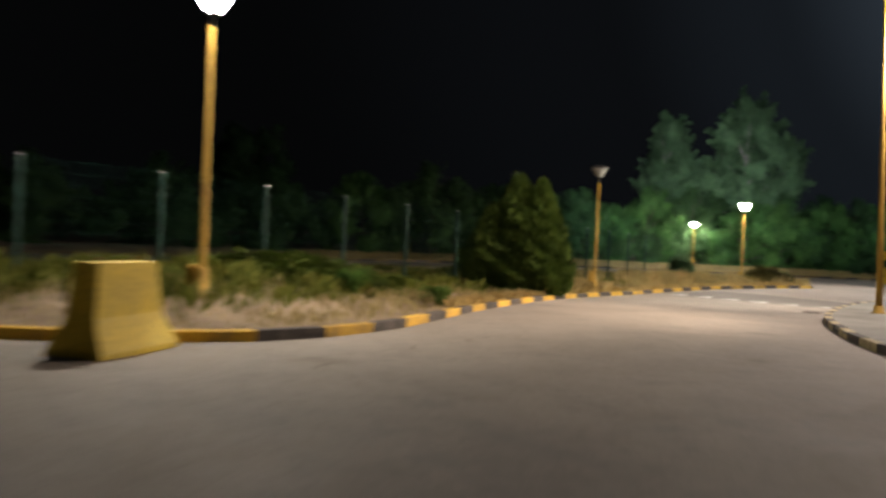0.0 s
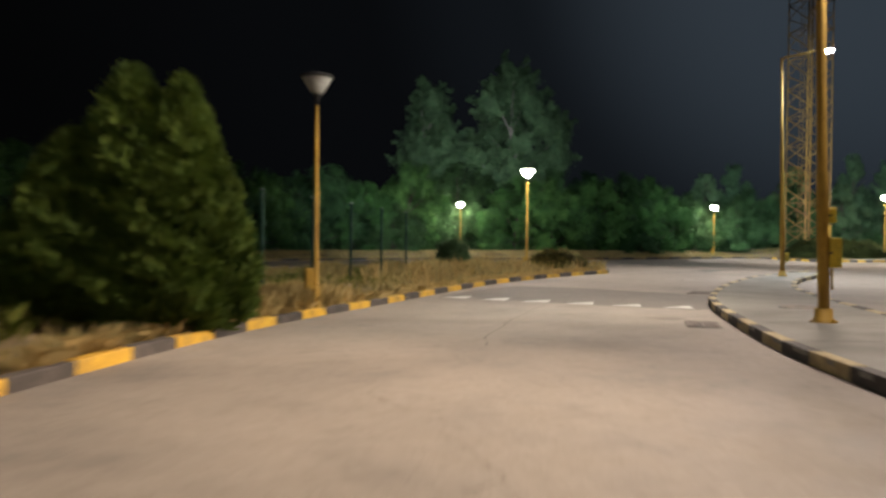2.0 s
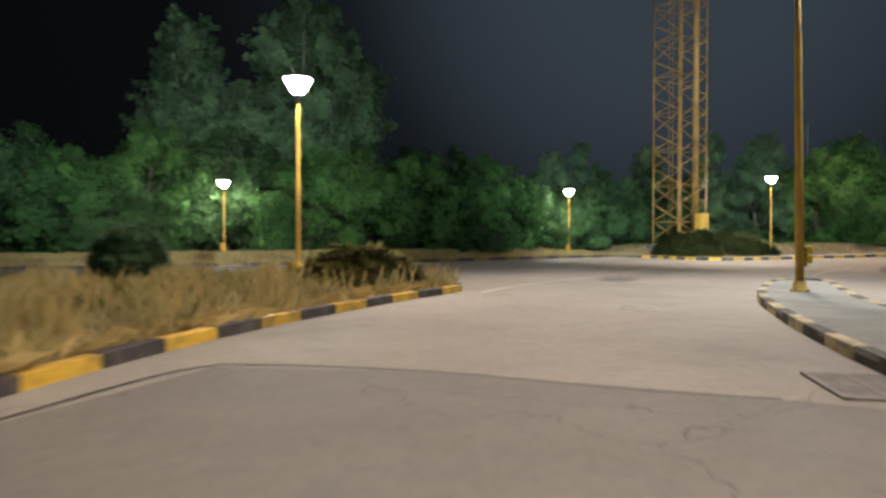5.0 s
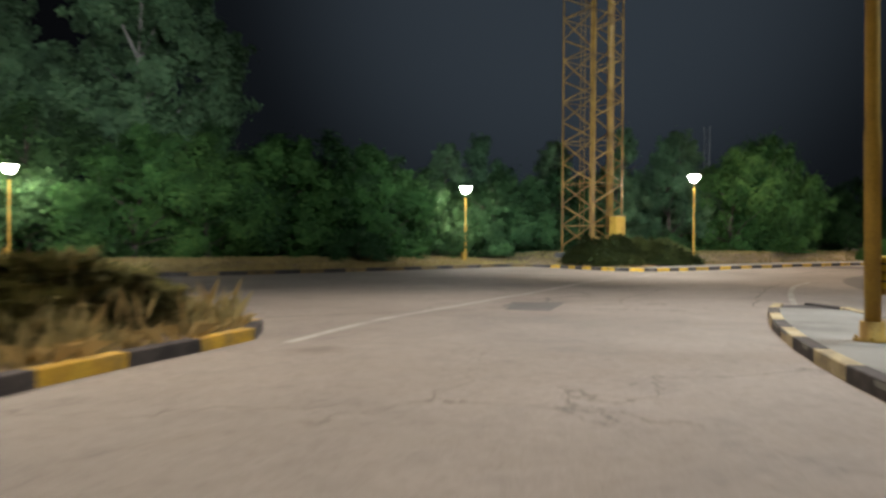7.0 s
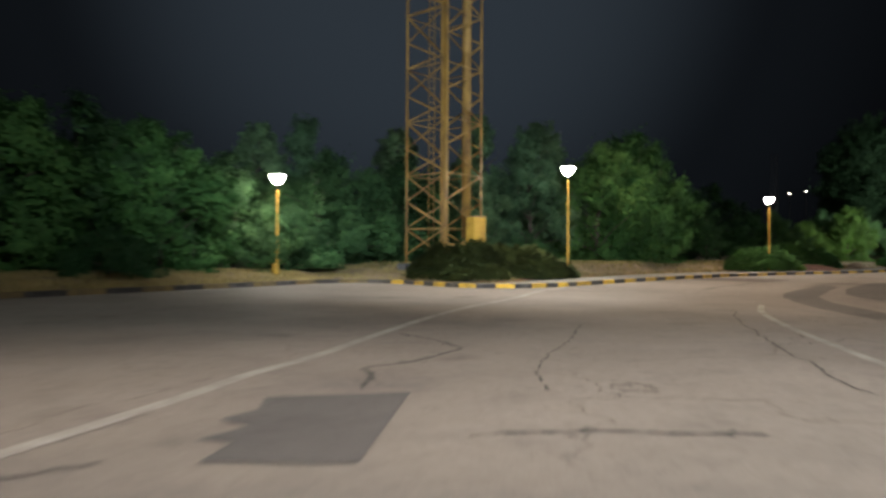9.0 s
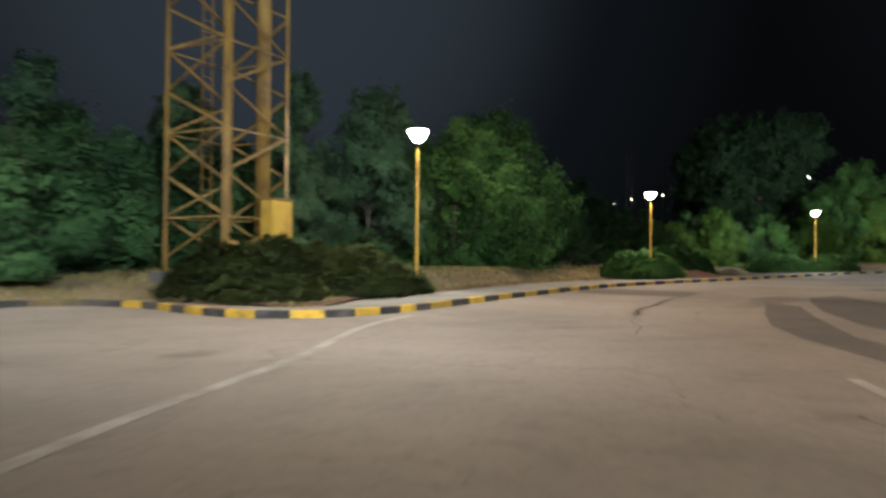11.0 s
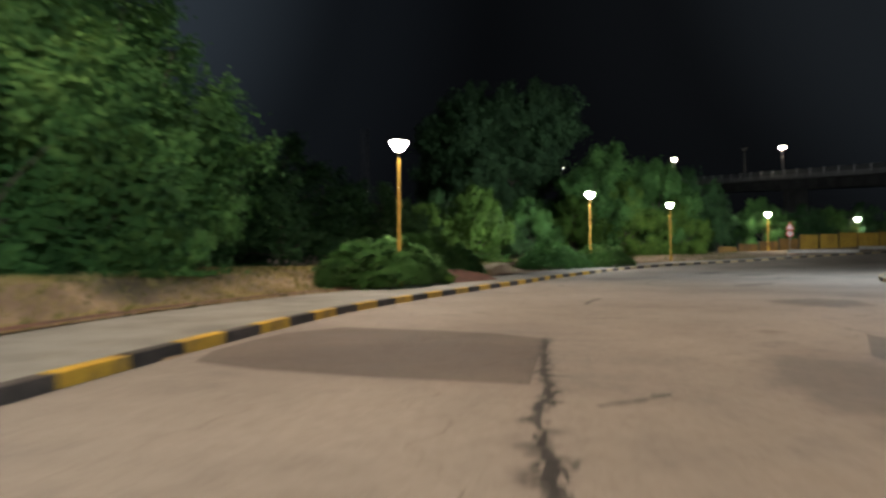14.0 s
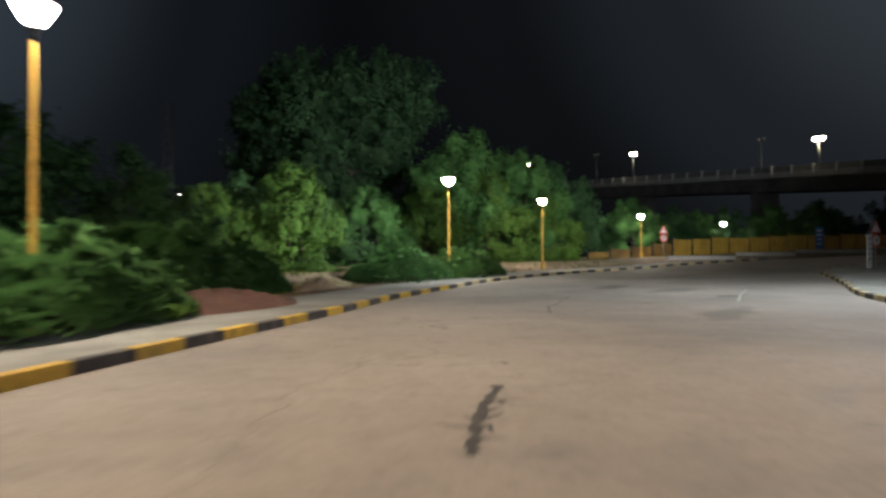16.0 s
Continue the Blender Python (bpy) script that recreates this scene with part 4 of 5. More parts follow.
def fast_mesh(name, v, f, material, parent, label=""):
    """A mesh from arrays of corners and faces."""
    me = bpy.data.meshes.new(name)
    n = len(f)
    me.vertices.add(len(v))
    me.vertices.foreach_set("co", np.asarray(v, np.float32).ravel())
    k = f.shape[1]
    me.loops.add(n * k)
    me.loops.foreach_set("vertex_index", np.asarray(f, np.int32).ravel())
    me.polygons.add(n)
    me.polygons.foreach_set("loop_start", np.arange(n, dtype=np.int32) * k)
    me.update(calc_edges=True)
    me.materials.append(material)
    ob = new(name, me)
    ob.parent = parent
    return tagged(ob, label)


def make_tree(name, label, category, h, radius, base, leaf_mat, bark_mat, seed, boughs=70, tufts=6, per=26, leaf=0.17, trunk=0.14, lift=0.5, droop=0.3, group="", skirt=0.0, lobe_count=20, shoot=0.9, crest=0.0, heads=()):
    """Trunk, limbs, and a crown of tufts of leaves carried on the ends of the boughs, with gaps between."""
    rng = np.random.default_rng(seed)
    root = thing(name, 0, 0, 0, label, category, group)
    bm = bmesh.new()
    lean = rng.normal(size=2) * 0.04 * h
    spine = [(lean[0] * s * s, lean[1] * s * s, h * 0.88 * s - 0.1) for s in np.linspace(0, 1, 7)]
    tube(bm, spine, [trunk * (1.15 - s) for s in np.linspace(0, 1, 7)], 8)
    cents, thick, cores = [], [], []

    def width(s):
        return radius * (math.sin(math.pi * min(1.0, 0.18 + (0.98 - crest) * 0.80 / 0.98 * s + crest * s * s * 0.6)) ** 0.6 + skirt * (1 - s) ** 2)

    # the crown is a heap of lobes, each on a limb of its own; heads: side, height and size of each where the crown has a shape of its own
    lobes = []
    lobe_count = len(heads) or lobe_count
    for k in range(lobe_count):
        s = min(0.97, max(0.03, (k + rng.uniform(0.1, 0.9)) / lobe_count))
        a = 2.4 * k + rng.uniform(-0.5, 0.5)
        size = radius * rng.uniform(0.30, 0.46) * (1.1 - 0.4 * s)
        reach = max(0.0, width(s) * rng.uniform(0.75, 1.12) - 0.75 * size)
        z = base + (h - base) * s - 0.7 * size * (s > 0.5)
        c = np.array((lean[0] * s * s + reach * math.cos(a), lean[1] * s * s + reach * math.sin(a), z))
        if heads:
            a, z, size = 0.0 if heads[k][0] > 0 else math.pi, heads[k][1], heads[k][2]
            reach = abs(heads[k][0])
            c = np.array((heads[k][0], rng.uniform(-0.8, 0.8) * size, z))
        lobes.append((c, size))
        zb = max(0.10 * h, z - lift * reach - 0.08 * h)
        sb = min(1.0, zb / (0.88 * h))
        foot = np.array((lean[0] * sb * sb, lean[1] * sb * sb, zb))
        tube(bm, [tuple(foot), tuple(0.5 * (c + foot) + (0, 0, 0.03 * h)), tuple(c), tuple(c + (0.2 * size * math.cos(a), 0.2 * size * math.sin(a), 0.8 * size))],
             [trunk * 0.42, trunk * 0.28, trunk * 0.15, 0.01], 5)
    weight = np.array([q for _, q in lobes]) ** 2
    for k in range(boughs):
        c, size = lobes[rng.choice(lobe_count, p=weight / weight.sum())]
        way = rng.normal(size=3)
        way[2] = way[2] * 0.8 + 0.35
        way /= np.linalg.norm(way)
        tip = c + way * size * np.array((1, 1, 1.25)) * rng.uniform(0.55, 1.0)
        way = way + (0, 0, 0.5) + rng.normal(size=3) * 0.25
        way /= np.linalg.norm(way)
        for j in range(tufts):
            u = j / (tufts - 1.0)
            cents.append(tip + way * shoot * size * (u - 0.55) + rng.normal(size=3) * size * 0.16 * (1.25 - u))
            thick.append(1.35 - 0.95 * u)
            cores.append(c - (0, 0, 0.3 * size))
    part("trunk", bm, bark_mat, root)
    cents = np.array(cents)
    n = len(cents) * per
    tuft = radius * 0.085
    pts = np.repeat(cents, per, axis=0) + rng.normal(size=(n, 3)) * tuft * np.repeat(np.array(thick), per)[:, None]
    axis = np.stack([np.zeros(n), np.zeros(n), np.full(n, h * 0.45)], 1)
    out = pts - axis
    out /= np.linalg.norm(out, axis=1)[:, None] + 1e-9
    own = pts - np.repeat(np.array(cores), per, axis=0)
    own /= np.linalg.norm(own, axis=1)[:, None] + 1e-9
    near = pts - np.repeat(cents, per, axis=0)
    near /= np.linalg.norm(near, axis=1)[:, None] + 1e-9
    nrm = out * 0.5 + own * 0.9 + near * 0.3 + rng.normal(size=(n, 3)) * 0.42 + np.array((0, 0, 0.12))
    nrm /= np.linalg.norm(nrm, axis=1)[:, None]
    pts[:, 2] = np.maximum(pts[:, 2], 0.12)
    v, f = leaves(pts, nrm, leaf * rng.uniform(0.6, 1.25, n), rng, droop, 0.72)
    fast_mesh("crown", v, f, leaf_mat, root)
    return root


def put_tree(proto, used, x, y, h_scale, turn, wide=1.0, label=""):
    """Moves the first, copies the rest."""
    m = pose(x, y, verge_z(x, y) - 0.05, 0, 0, turn)
    ob = proto if not used else copy_thing(proto, m)
    ob.matrix_basis = m @ Matrix.Diagonal((h_scale * wide, h_scale * wide, h_scale, 1))
    if label:
        ob["label"] = label
    return ob


def stand(protos, rows):
    """A stand of trees: rows of x, y, height, width and the kind's number."""
    used = {}
    for k, (x, y, h, w, kind) in enumerate(rows):
        proto, ph = protos[kind]
        put_tree(proto, used.get(kind, False), x, y, h / ph, (k * 137.5 + 31 * kind) % 360, w)
        used[kind] = True


wood = [
    (make_tree("tree", "leafy green tree in the thicket behind the kerb", "tree", 6.5, 2.7, 0.35, LEAF_MAPLE, BARK, 3, 150, 6, 30, 0.19, 0.11, skirt=0.5, group="thicket trees"), 6.5),
    (make_tree("tree", "deep green bushy tree in the thicket behind the kerb", "tree", 6.0, 2.9, 0.3, LEAF_DARK, BARK, 4, 150, 6, 30, 0.18, 0.10, skirt=0.6, group="thicket trees"), 6.0),
    (make_tree("tree", "slim grey-green tree rising above the thicket", "tree", 7.5, 2.1, 0.8, LEAF_SILVER, BARK, 5, 130, 6, 30, 0.17, 0.11, skirt=0.3, group="thicket trees"), 7.5),
    (make_tree("tree", "bright green young maple beside the footway", "tree", 8.3, 3.9, 0.4, LEAF_MAPLE, BARK, 6, 260, 7, 34, 0.19, 0.16, skirt=0.35, lobe_count=32, group="thicket trees"), 8.3),
    (make_tree("tree", "light green bushy young tree lit by a lamp", "tree", 4.6, 2.3, 0.25, LEAF_LIME, BARK, 7, 140, 6, 28, 0.17, 0.09, skirt=0.4, group="thicket trees"), 4.6),
]
WOOD_ROWS = [
    # behind the island and the far carriageway
    (-26, 47, 6.5, 1.1, 1), (-19, 51, 6.0, 1.2, 1), (-12, 53, 6.5, 1.1, 0), (-6.5, 54, 7.2, 1.1, 1), (-2, 58, 6.0, 1.1, 1), (2, 59, 5.6, 1.1, 0), (6, 60.5, 6.0, 1.1, 1), (10, 60, 5.2, 1.15, 0),
    (13.6, 64.0, 7.2, 1.0, 0), (11.2, 58.4, 3.4, 1.2, 1), (18.4, 64.4, 7.0, 1.1, 1), (22, 61.0, 6.1, 1.15, 0), (25.2, 60.4, 6.0, 1.15, 0), (28.5, 59.8, 6.1, 1.1, 0), (31.5, 60.5, 6.3, 1.1, 1), (33.8, 58.2, 5.6, 1.15, 0), (27, 63, 6.6, 1.1, 1),
    (35.5, 62, 6.6, 1.0, 0), (37.5, 58.8, 4.8, 1.2, 1), (40, 60.5, 6.7, 1.0, 2), (40.5, 56.8, 4.6, 1.2, 1), (43, 58.0, 5.0, 1.2, 1), (44.5, 62, 7.6, 1.0, 2), (47, 57.0, 5.2, 1.15, 1),
    (49, 60, 7.4, 1.0, 2), (50.4, 55.4, 5.6, 1.1, 2), (52.8, 57.0, 8.3, 0.8, 2), (54.2, 54.2, 7.6, 1.0, 2), (57, 55.0, 8.3, 1.0, 2), (58.8, 52.4, 7.2, 1.0, 0),
    (63.0, 52.8, 8.3, 1.0, 3), (67.5, 55.5, 6.8, 1.1, 1), (71, 57, 6.8, 1.1, 1), (76, 57.5, 6.8, 1.1, 1), (82, 56.5, 6.8, 1.1, 1),
    (8, 67, 6.6, 1.2, 1), (0, 66, 6.6, 1.2, 1), (33, 68, 7.0, 1.2, 1), (30, 54.8, 1.6, 1.6, 1), (46.5, 53.6, 1.7, 1.7, 1), (49.8, 51.8, 1.5, 1.6, 1),
    (55, 60, 6.0, 1.1, 1), (61, 59, 6.5, 1.1, 1), (-34, 43, 6.0, 1.2, 1), (-42, 38, 6.0, 1.2, 1),
    # beyond the spreading shrubs
    (80.5, 47.8, 4.0, 1.1, 1), (84.5, 46.0, 3.3, 1.0, 4), (88.6, 43.6, 4.5, 0.85, 4), (78, 52, 6.0, 1.1, 1), (92, 46, 4.4, 1.1, 1), (96, 43.5, 4.2, 1.1, 1), (99, 40, 4.6, 1.0, 0), (103.5, 36.5, 4.8, 1.05, 4),
    (110.5, 31.5, 6.4, 1.0, 4), (107.5, 35.5, 7.4, 1.0, 0), (113, 34, 9.6, 0.95, 0), (117.5, 31, 11.0, 0.9, 0), (115.5, 28.0, 8.4, 0.95, 0), (113.6, 26.0, 5.0, 0.9, 4), (120.5, 26.5, 9.6, 0.9, 0), (124.5, 22.5, 8.6, 0.9, 1),
    (123.5, 15.5, 5.6, 1.1, 0), (127, 10, 4.6, 1.2, 1), (131, 6, 4.6, 1.2, 0), (136, 0.5, 4.9, 1.2, 1), (138.5, -6, 5.4, 1.2, 0), (136, -10.5, 5.4, 1.2, 1), (139.5, -13.5, 5.2, 1.2, 1), (142, -24, 6.0, 1.1, 1),
]
stand(wood, WOOD_ROWS)

poplars = [
    (make_tree("poplar_tree", "tall grey-green poplar with pale limbs", "tree", 16.0, 4.0, 3.2, LEAF_SILVER, PALEBARK, 11, 260, 7, 30, 0.29, 0.24, 0.9, 0.3, "tall poplars", 0.0, 17), 16.0),
    (make_tree("poplar_tree", "large spreading grey-green tree far behind the lamps", "tree", 15.8, 5.6, 3.0, LEAF_FAR, BARK, 12, 280, 7, 28, 0.36, 0.28, 0.8, 0.4, "tall poplars", 0.0, 18, crest=0.7), 15.8),
]
stand(poplars, [(18.6, 71.5, 12.4, 0.8, 0), (-24, 62, 11, 0.9, 1), (116.0, 47.5, 11.8, 0.8, 1)])

# the two-headed poplar behind the lamps, and the broad flat-topped tree at the road end
twin = make_tree("poplar_tree", "tall grey-green poplar with pale limbs and an open uneven crown", "tree", 17.0, 3.3, 3.2, LEAF_SILVER, PALEBARK, 14, 200, 7, 46, 0.27, 0.24, 0.9, 0.3, "tall poplars", shoot=1.6,
                 heads=((0.3, 14.6, 1.7), (-1.5, 13.0, 1.3), (1.9, 13.2, 1.35), (0.4, 12.2, 1.6), (2.9, 11.2, 1.3), (4.5, 10.2, 1.35), (-1.9, 10.4, 1.4), (1.4, 9.6, 1.5), (4.3, 8.3, 1.3),
                        (-3.3, 8.6, 1.4), (-0.9, 8.0, 1.5), (2.6, 7.2, 1.5), (0.4, 6.0, 1.6), (-2.6, 6.4, 1.5)))
twin.matrix_basis = pose(23.7, 66.5, verge_z(23.7, 66.5) - 0.05, 0, 0, -24)
left_head = make_tree("poplar_tree", "slimmer grey-green poplar beside the tall one", "tree", 15.4, 2.8, 3.0, LEAF_SILVER, PALEBARK, 15, 140, 7, 46, 0.26, 0.20, 0.9, 0.3, "tall poplars", shoot=1.6,
                      heads=((0.0, 13.6, 1.25), (-0.9, 12.2, 1.1), (0.8, 12.0, 1.15), (0.2, 10.6, 1.35), (-1.3, 9.6, 1.25), (1.7, 9.6, 1.3), (2.9, 8.2, 1.3), (-0.4, 8.2, 1.4), (-2.1, 7.4, 1.2), (1.2, 6.6, 1.4)))
left_head.matrix_basis = pose(17.3, 69.4, verge_z(17.3, 69.4) - 0.05, 0, 0, -24)
broad = make_tree("broad_tree", "large dim flat-topped tree far behind the lamps", "tree", 16.8, 5.0, 3.0, LEAF_FAR, BARK, 16, 380, 8, 32, 0.27, 0.30, 0.8, 0.4, "tall poplars", shoot=1.7,
                  heads=((4.0, 14.4, 1.6), (3.9, 12.4, 1.6), (1.6, 15.0, 1.5), (-0.9, 14.7, 1.5), (-3.9, 15.0, 1.6), (-6.2, 13.2, 1.8), (-8.0, 11.2, 1.7), (-4.6, 12.2, 1.9), (-1.8, 12.2, 1.9), (1.2, 12.4, 1.8),
                         (2.6, 10.2, 1.6), (-5.6, 9.6, 1.9), (-2.4, 9.4, 1.9), (0.6, 8.6, 1.5), (-7.4, 8.4, 1.6), (-4.2, 6.8, 1.8), (0.9, 6.4, 1.4), (-1.4, 5.4, 1.5), (2.4, 8.0, 1.2)))
broad.matrix_basis = pose(112.0, 40.9, verge_z(112.0, 40.9) - 0.05, 0, 0, -88) @ Matrix.Diagonal((1, 1, 0.91, 1))


def sprays(name, label, category, n, shell, length, leaf_mat, seed, group="", at=(0, 0, 0), flat=0.0):
    """An evergreen built of many short sprays; shell(rng, n) gives places and the way each spray points."""
    rng = np.random.default_rng(seed)
    px, py, turn = at
    pz = verge_z(px, py)
    root = thing(name, px, py, pz - 0.05, label, category, group, turn)
    pts, way = shell(rng, n)
    co, si = math.cos(radians(turn)), math.sin(radians(turn))
    pts[:, 2] += (verge_zs(px + pts[:, 0] * co - pts[:, 1] * si, py + pts[:, 0] * si + pts[:, 1] * co) - pz) * np.clip(1.4 - pts[:, 2], 0, 1)
    n = len(pts)
    way = way + rng.normal(size=way.shape) * 0.28
    way /= np.linalg.norm(way, axis=1)[:, None]
    L = length * rng.uniform(0.6, 1.3, n)[:, None]
    side = np.cross(way, rng.normal(size=way.shape) * (1 - flat) + np.array((0, 0, flat * 1.6)))
    side /= np.linalg.norm(side, axis=1)[:, None]
    quads, faces = [], []
    for off, wdt in ((0.45, 0.34), (-0.45, 0.34)):
        d = way + side * off * 0.55
        d /= np.linalg.norm(d, axis=1)[:, None]
        s = np.cross(d, np.cross(side, way)) * wdt * 0.5
        v = np.stack([pts + d * L * 0.15 + s * L, pts + d * L, pts + d * L * 0.15 - s * L], 1)
        quads.append(v.reshape(-1, 3))
    v = np.vstack(quads)
    fast_mesh("foliage", v, np.arange(len(v)).reshape(-1, 3), leaf_mat, root)
    return root


def thuja_shell(rng, n):
    peaks = [(-0.15, 0.1, 4.02, 1.65), (0.56, -0.1, 3.88, 1.3), (-0.95, -0.1, 3.0, 1.35), (0.25, -0.6, 2.7, 1.25)]
    pts, way = [], []
    for k, (cx, cy, h, r) in enumerate(peaks):
        m = n // len(peaks)
        s = rng.beta(0.9, 1.4, m)
        a = rng.uniform(0, 2 * math.pi, m)
        prof = r * np.clip((1 - s) ** 0.78, 0, 1) * (0.62 + 0.38 * np.minimum(1, s * 5))
        rr = prof * (0.72 + 0.28 * np.sqrt(rng.random(m))) * (1 + 0.13 * np.sin(5 * a + 7 * s * h) * np.sin(3.3 * s * h + k))
        pts.append(np.stack([cx + rr * np.cos(a), cy + rr * np.sin(a), 0.12 + s * (h - 0.3)], 1))
        way.append(np.stack([0.55 * np.cos(a), 0.55 * np.sin(a), np.full(m, 0.85)], 1))
    return np.vstack(pts), np.vstack(way)


def juniper_shell(rx, ry, h):
    """Arching plumes that spread from the middle, higher ones over lower ones."""
    def shell(rng, n):
        plumes = 340
        m = int(0.70 * n) // plumes
        # an even skin under the plumes
        k = n - m * plumes
        a, q = rng.uniform(0, 2 * math.pi, k), np.sqrt(rng.random(k))
        z = 0.06 + 0.8 * h * (1 - q ** 2.4) ** 0.55 * (0.9 + 0.12 * np.sin(3 * a + 1.0)) * rng.uniform(0.15, 0.95, k) ** 0.35
        q = q * (1 + 0.10 * np.sin(3 * a + 2.0) + 0.07 * np.sin(5 * a))
        pts = [np.stack([rx * q * np.cos(a), ry * q * np.sin(a), z], 1)]
        way = [np.stack([np.cos(a), np.sin(a), 0.25 + 0.5 * rng.random(k)], 1)]
        for k in range(plumes):
            a = rng.uniform(0, 2 * math.pi)
            q = math.sqrt(rng.uniform(0.04, 1.0))
            top = 0.10 + h * (1 - q ** 2.4) ** 0.55 * rng.uniform(0.66, 1.18) * (0.9 + 0.12 * math.sin(3 * a + 1.0))
            q0 = max(0.0, q - rng.uniform(0.25, 0.5))
            u = np.sqrt(rng.random(m))
            bend = a + 0.25 * rng.normal() * u
            rr = (q0 + (q - q0) * u) * (1 + 0.10 * math.sin(3 * a + 2.0) + 0.07 * math.sin(5 * a))
            z = top * (0.45 + 0.62 * np.sin(u * 2.0)) - 0.06 * h * u * u
            thin = (1.15 - u) * 0.11 * h ** 0.5
            p = np.stack([rx * rr * np.cos(bend), ry * rr * np.sin(bend), z], 1) + rng.normal(size=(m, 3)) * thin[:, None] * (1, 1, 0.6)
            p[:, 2] = np.maximum(p[:, 2], 0.06)
            pts.append(p)
            way.append(np.stack([np.cos(bend), np.sin(bend), 0.95 - 1.0 * u], 1))
        return np.vstack(pts), np.vstack(way)
    return shell


def stems(root, spots, material):
    """Short woody stems that carry an evergreen."""
    bm = bmesh.new()
    for (x0, y0, x1, y1, z1, r) in spots:
        tube(bm, [(x0, y0, -0.1), (0.5 * (x0 + x1), 0.5 * (y0 + y1), z1 * 0.55), (x1, y1, z1)], [r, r * 0.7, r * 0.3], 6)
    part("stem", bm, material, root)


thuja = sprays("conifer_shrub", "dense twin-topped thuja shrub growing over the kerb", "conifer", 30000, thuja_shell, 0.20, LEAF_THUJA, 21, "", (-2.6, 17.7, 0))
stems(thuja, [(-0.3, 0.1, -0.30, 0.1, 3.1, 0.09), (0.5, 0, 0.62, -0.1, 3.0, 0.08), (-0.6, 0, -1.0, -0.1, 2.6, 0.06), (0.1, -0.3, 0.2, -0.7, 2.5, 0.06)], BARK)

for jx, jy, rx, ry, jh, turn, num, seed, lab in (
        (69.0, 45.35, 3.8, 1.75, 1.42, -14, 60000, 31, "spreading green juniper around a lamp post beside the footway"),
        (75.2, 44.95, 4.0, 1.4, 1.4, -14, 66000, 43, "spreading green juniper with arching tips on reddish earth"),
        (78.4, 43.9, 2.4, 1.1, 1.15, -18, 28000, 32, "spreading green juniper on reddish earth beside the footway"),
        (88.2, 38.8, 3.3, 1.5, 1.2, -36, 26000, 33, "low dark juniper beside the footway"),
        (92.6, 35.6, 3.2, 1.4, 1.2, -40, 26000, 34, "low dark juniper beside the footway"),
        (42.3, 50.1, 3.1, 1.9, 0.95, 10, 26000, 35, "low dark juniper at the foot of the mast"),
        (45.3, 49.6, 3.0, 1.4, 0.72, -10, 18000, 36, "low dark juniper at the foot of the mast"),
        (41.3, 48.6, 2.1, 1.2, 0.42, 20, 12000, 41, "low dark ground cover at the corner of the footway"),
        (44.6, 47.75, 2.5, 1.0, 0.80, 4, 22000, 40, "low dark ground cover round a lamp post beside the footway"),
        (8.5, 36.4, 0.75, 0.7, 1.2, 0, 12000, 42, "dark rounded bush in dry grass on the island"),
        (13.2, 35.55, 2.3, 0.9, 0.72, 32, 14000, 37, "low dusty olive shrub in the dry grass of the island"),
        (-8.2, 9.6, 2.8, 1.5, 0.5, 55, 8000, 38, "low green shrub on the bank of the island"),
        (-6.6, 13.2, 1.3, 0.8, 0.22, 60, 3000, 39, "low green shrub on the bank of the island")):
    jun = sprays("juniper" if "juniper" in lab else "shrub", lab, "shrub", num, juniper_shell(rx, ry, jh), 0.19, LEAF_JUNIPER if jx > 50 else LEAF_GROUND if jx > 14 else LEAF_WEED if jx > 12 else LEAF_SILVER if jx > 8 else LEAF_THUJA, seed, "spreading junipers" if "juniper" in lab else "low shrubs", (jx, jy, turn), 0.85)
    stems(jun, [(0.1 * math.cos(a), 0.1 * math.sin(a), 0.4 * rx * math.cos(a), 0.4 * ry * math.sin(a), 0.4 * jh, 0.035) for a in np.arange(0, 6.28, 0.7)], BARK)

# bare reddish earth under the junipers and a heap of dry soil
for hx, hy, hr, hh, hm, lab in ((73.4, 43.55, 4.2, 0.46, REDSOIL, "bank of reddish earth under the juniper"), (81.0, 41.8, 1.5, 0.5, SOIL, "small heap of pale dry soil beside the footway"),
                                (94.8, 35.5, 1.3, 0.4, SOIL, "small heap of pale dry soil beside the footway")):
    bm = bmesh.new()
    rings = []
    for q in np.linspace(0.02, 1, 7):
        rings.append([bm.verts.new((hr * q * math.cos(a) * (1 + 0.12 * math.sin(3 * a)), 0.34 * hr * q * math.sin(a), hh * (1 - q * q) * (0.85 + 0.25 * math.sin(4 * a + 9 * q)) - 0.02)) for a in np.arange(0, 6.283, 0.314)])
    for ra, rb in zip(rings, rings[1:]):
        for k in range(len(ra)):
            bm.faces.new((ra[k], rb[k], rb[(k + 1) % len(rb)], ra[(k + 1) % len(ra)])).smooth = True
    bm.faces.new(rings[0])
    heap = tagged(part("earth_mound", bm, hm), lab, "soil")
    heap.matrix_basis = pose(hx, hy, verge_z(hx, hy) - 0.03, 0, 0, -22)


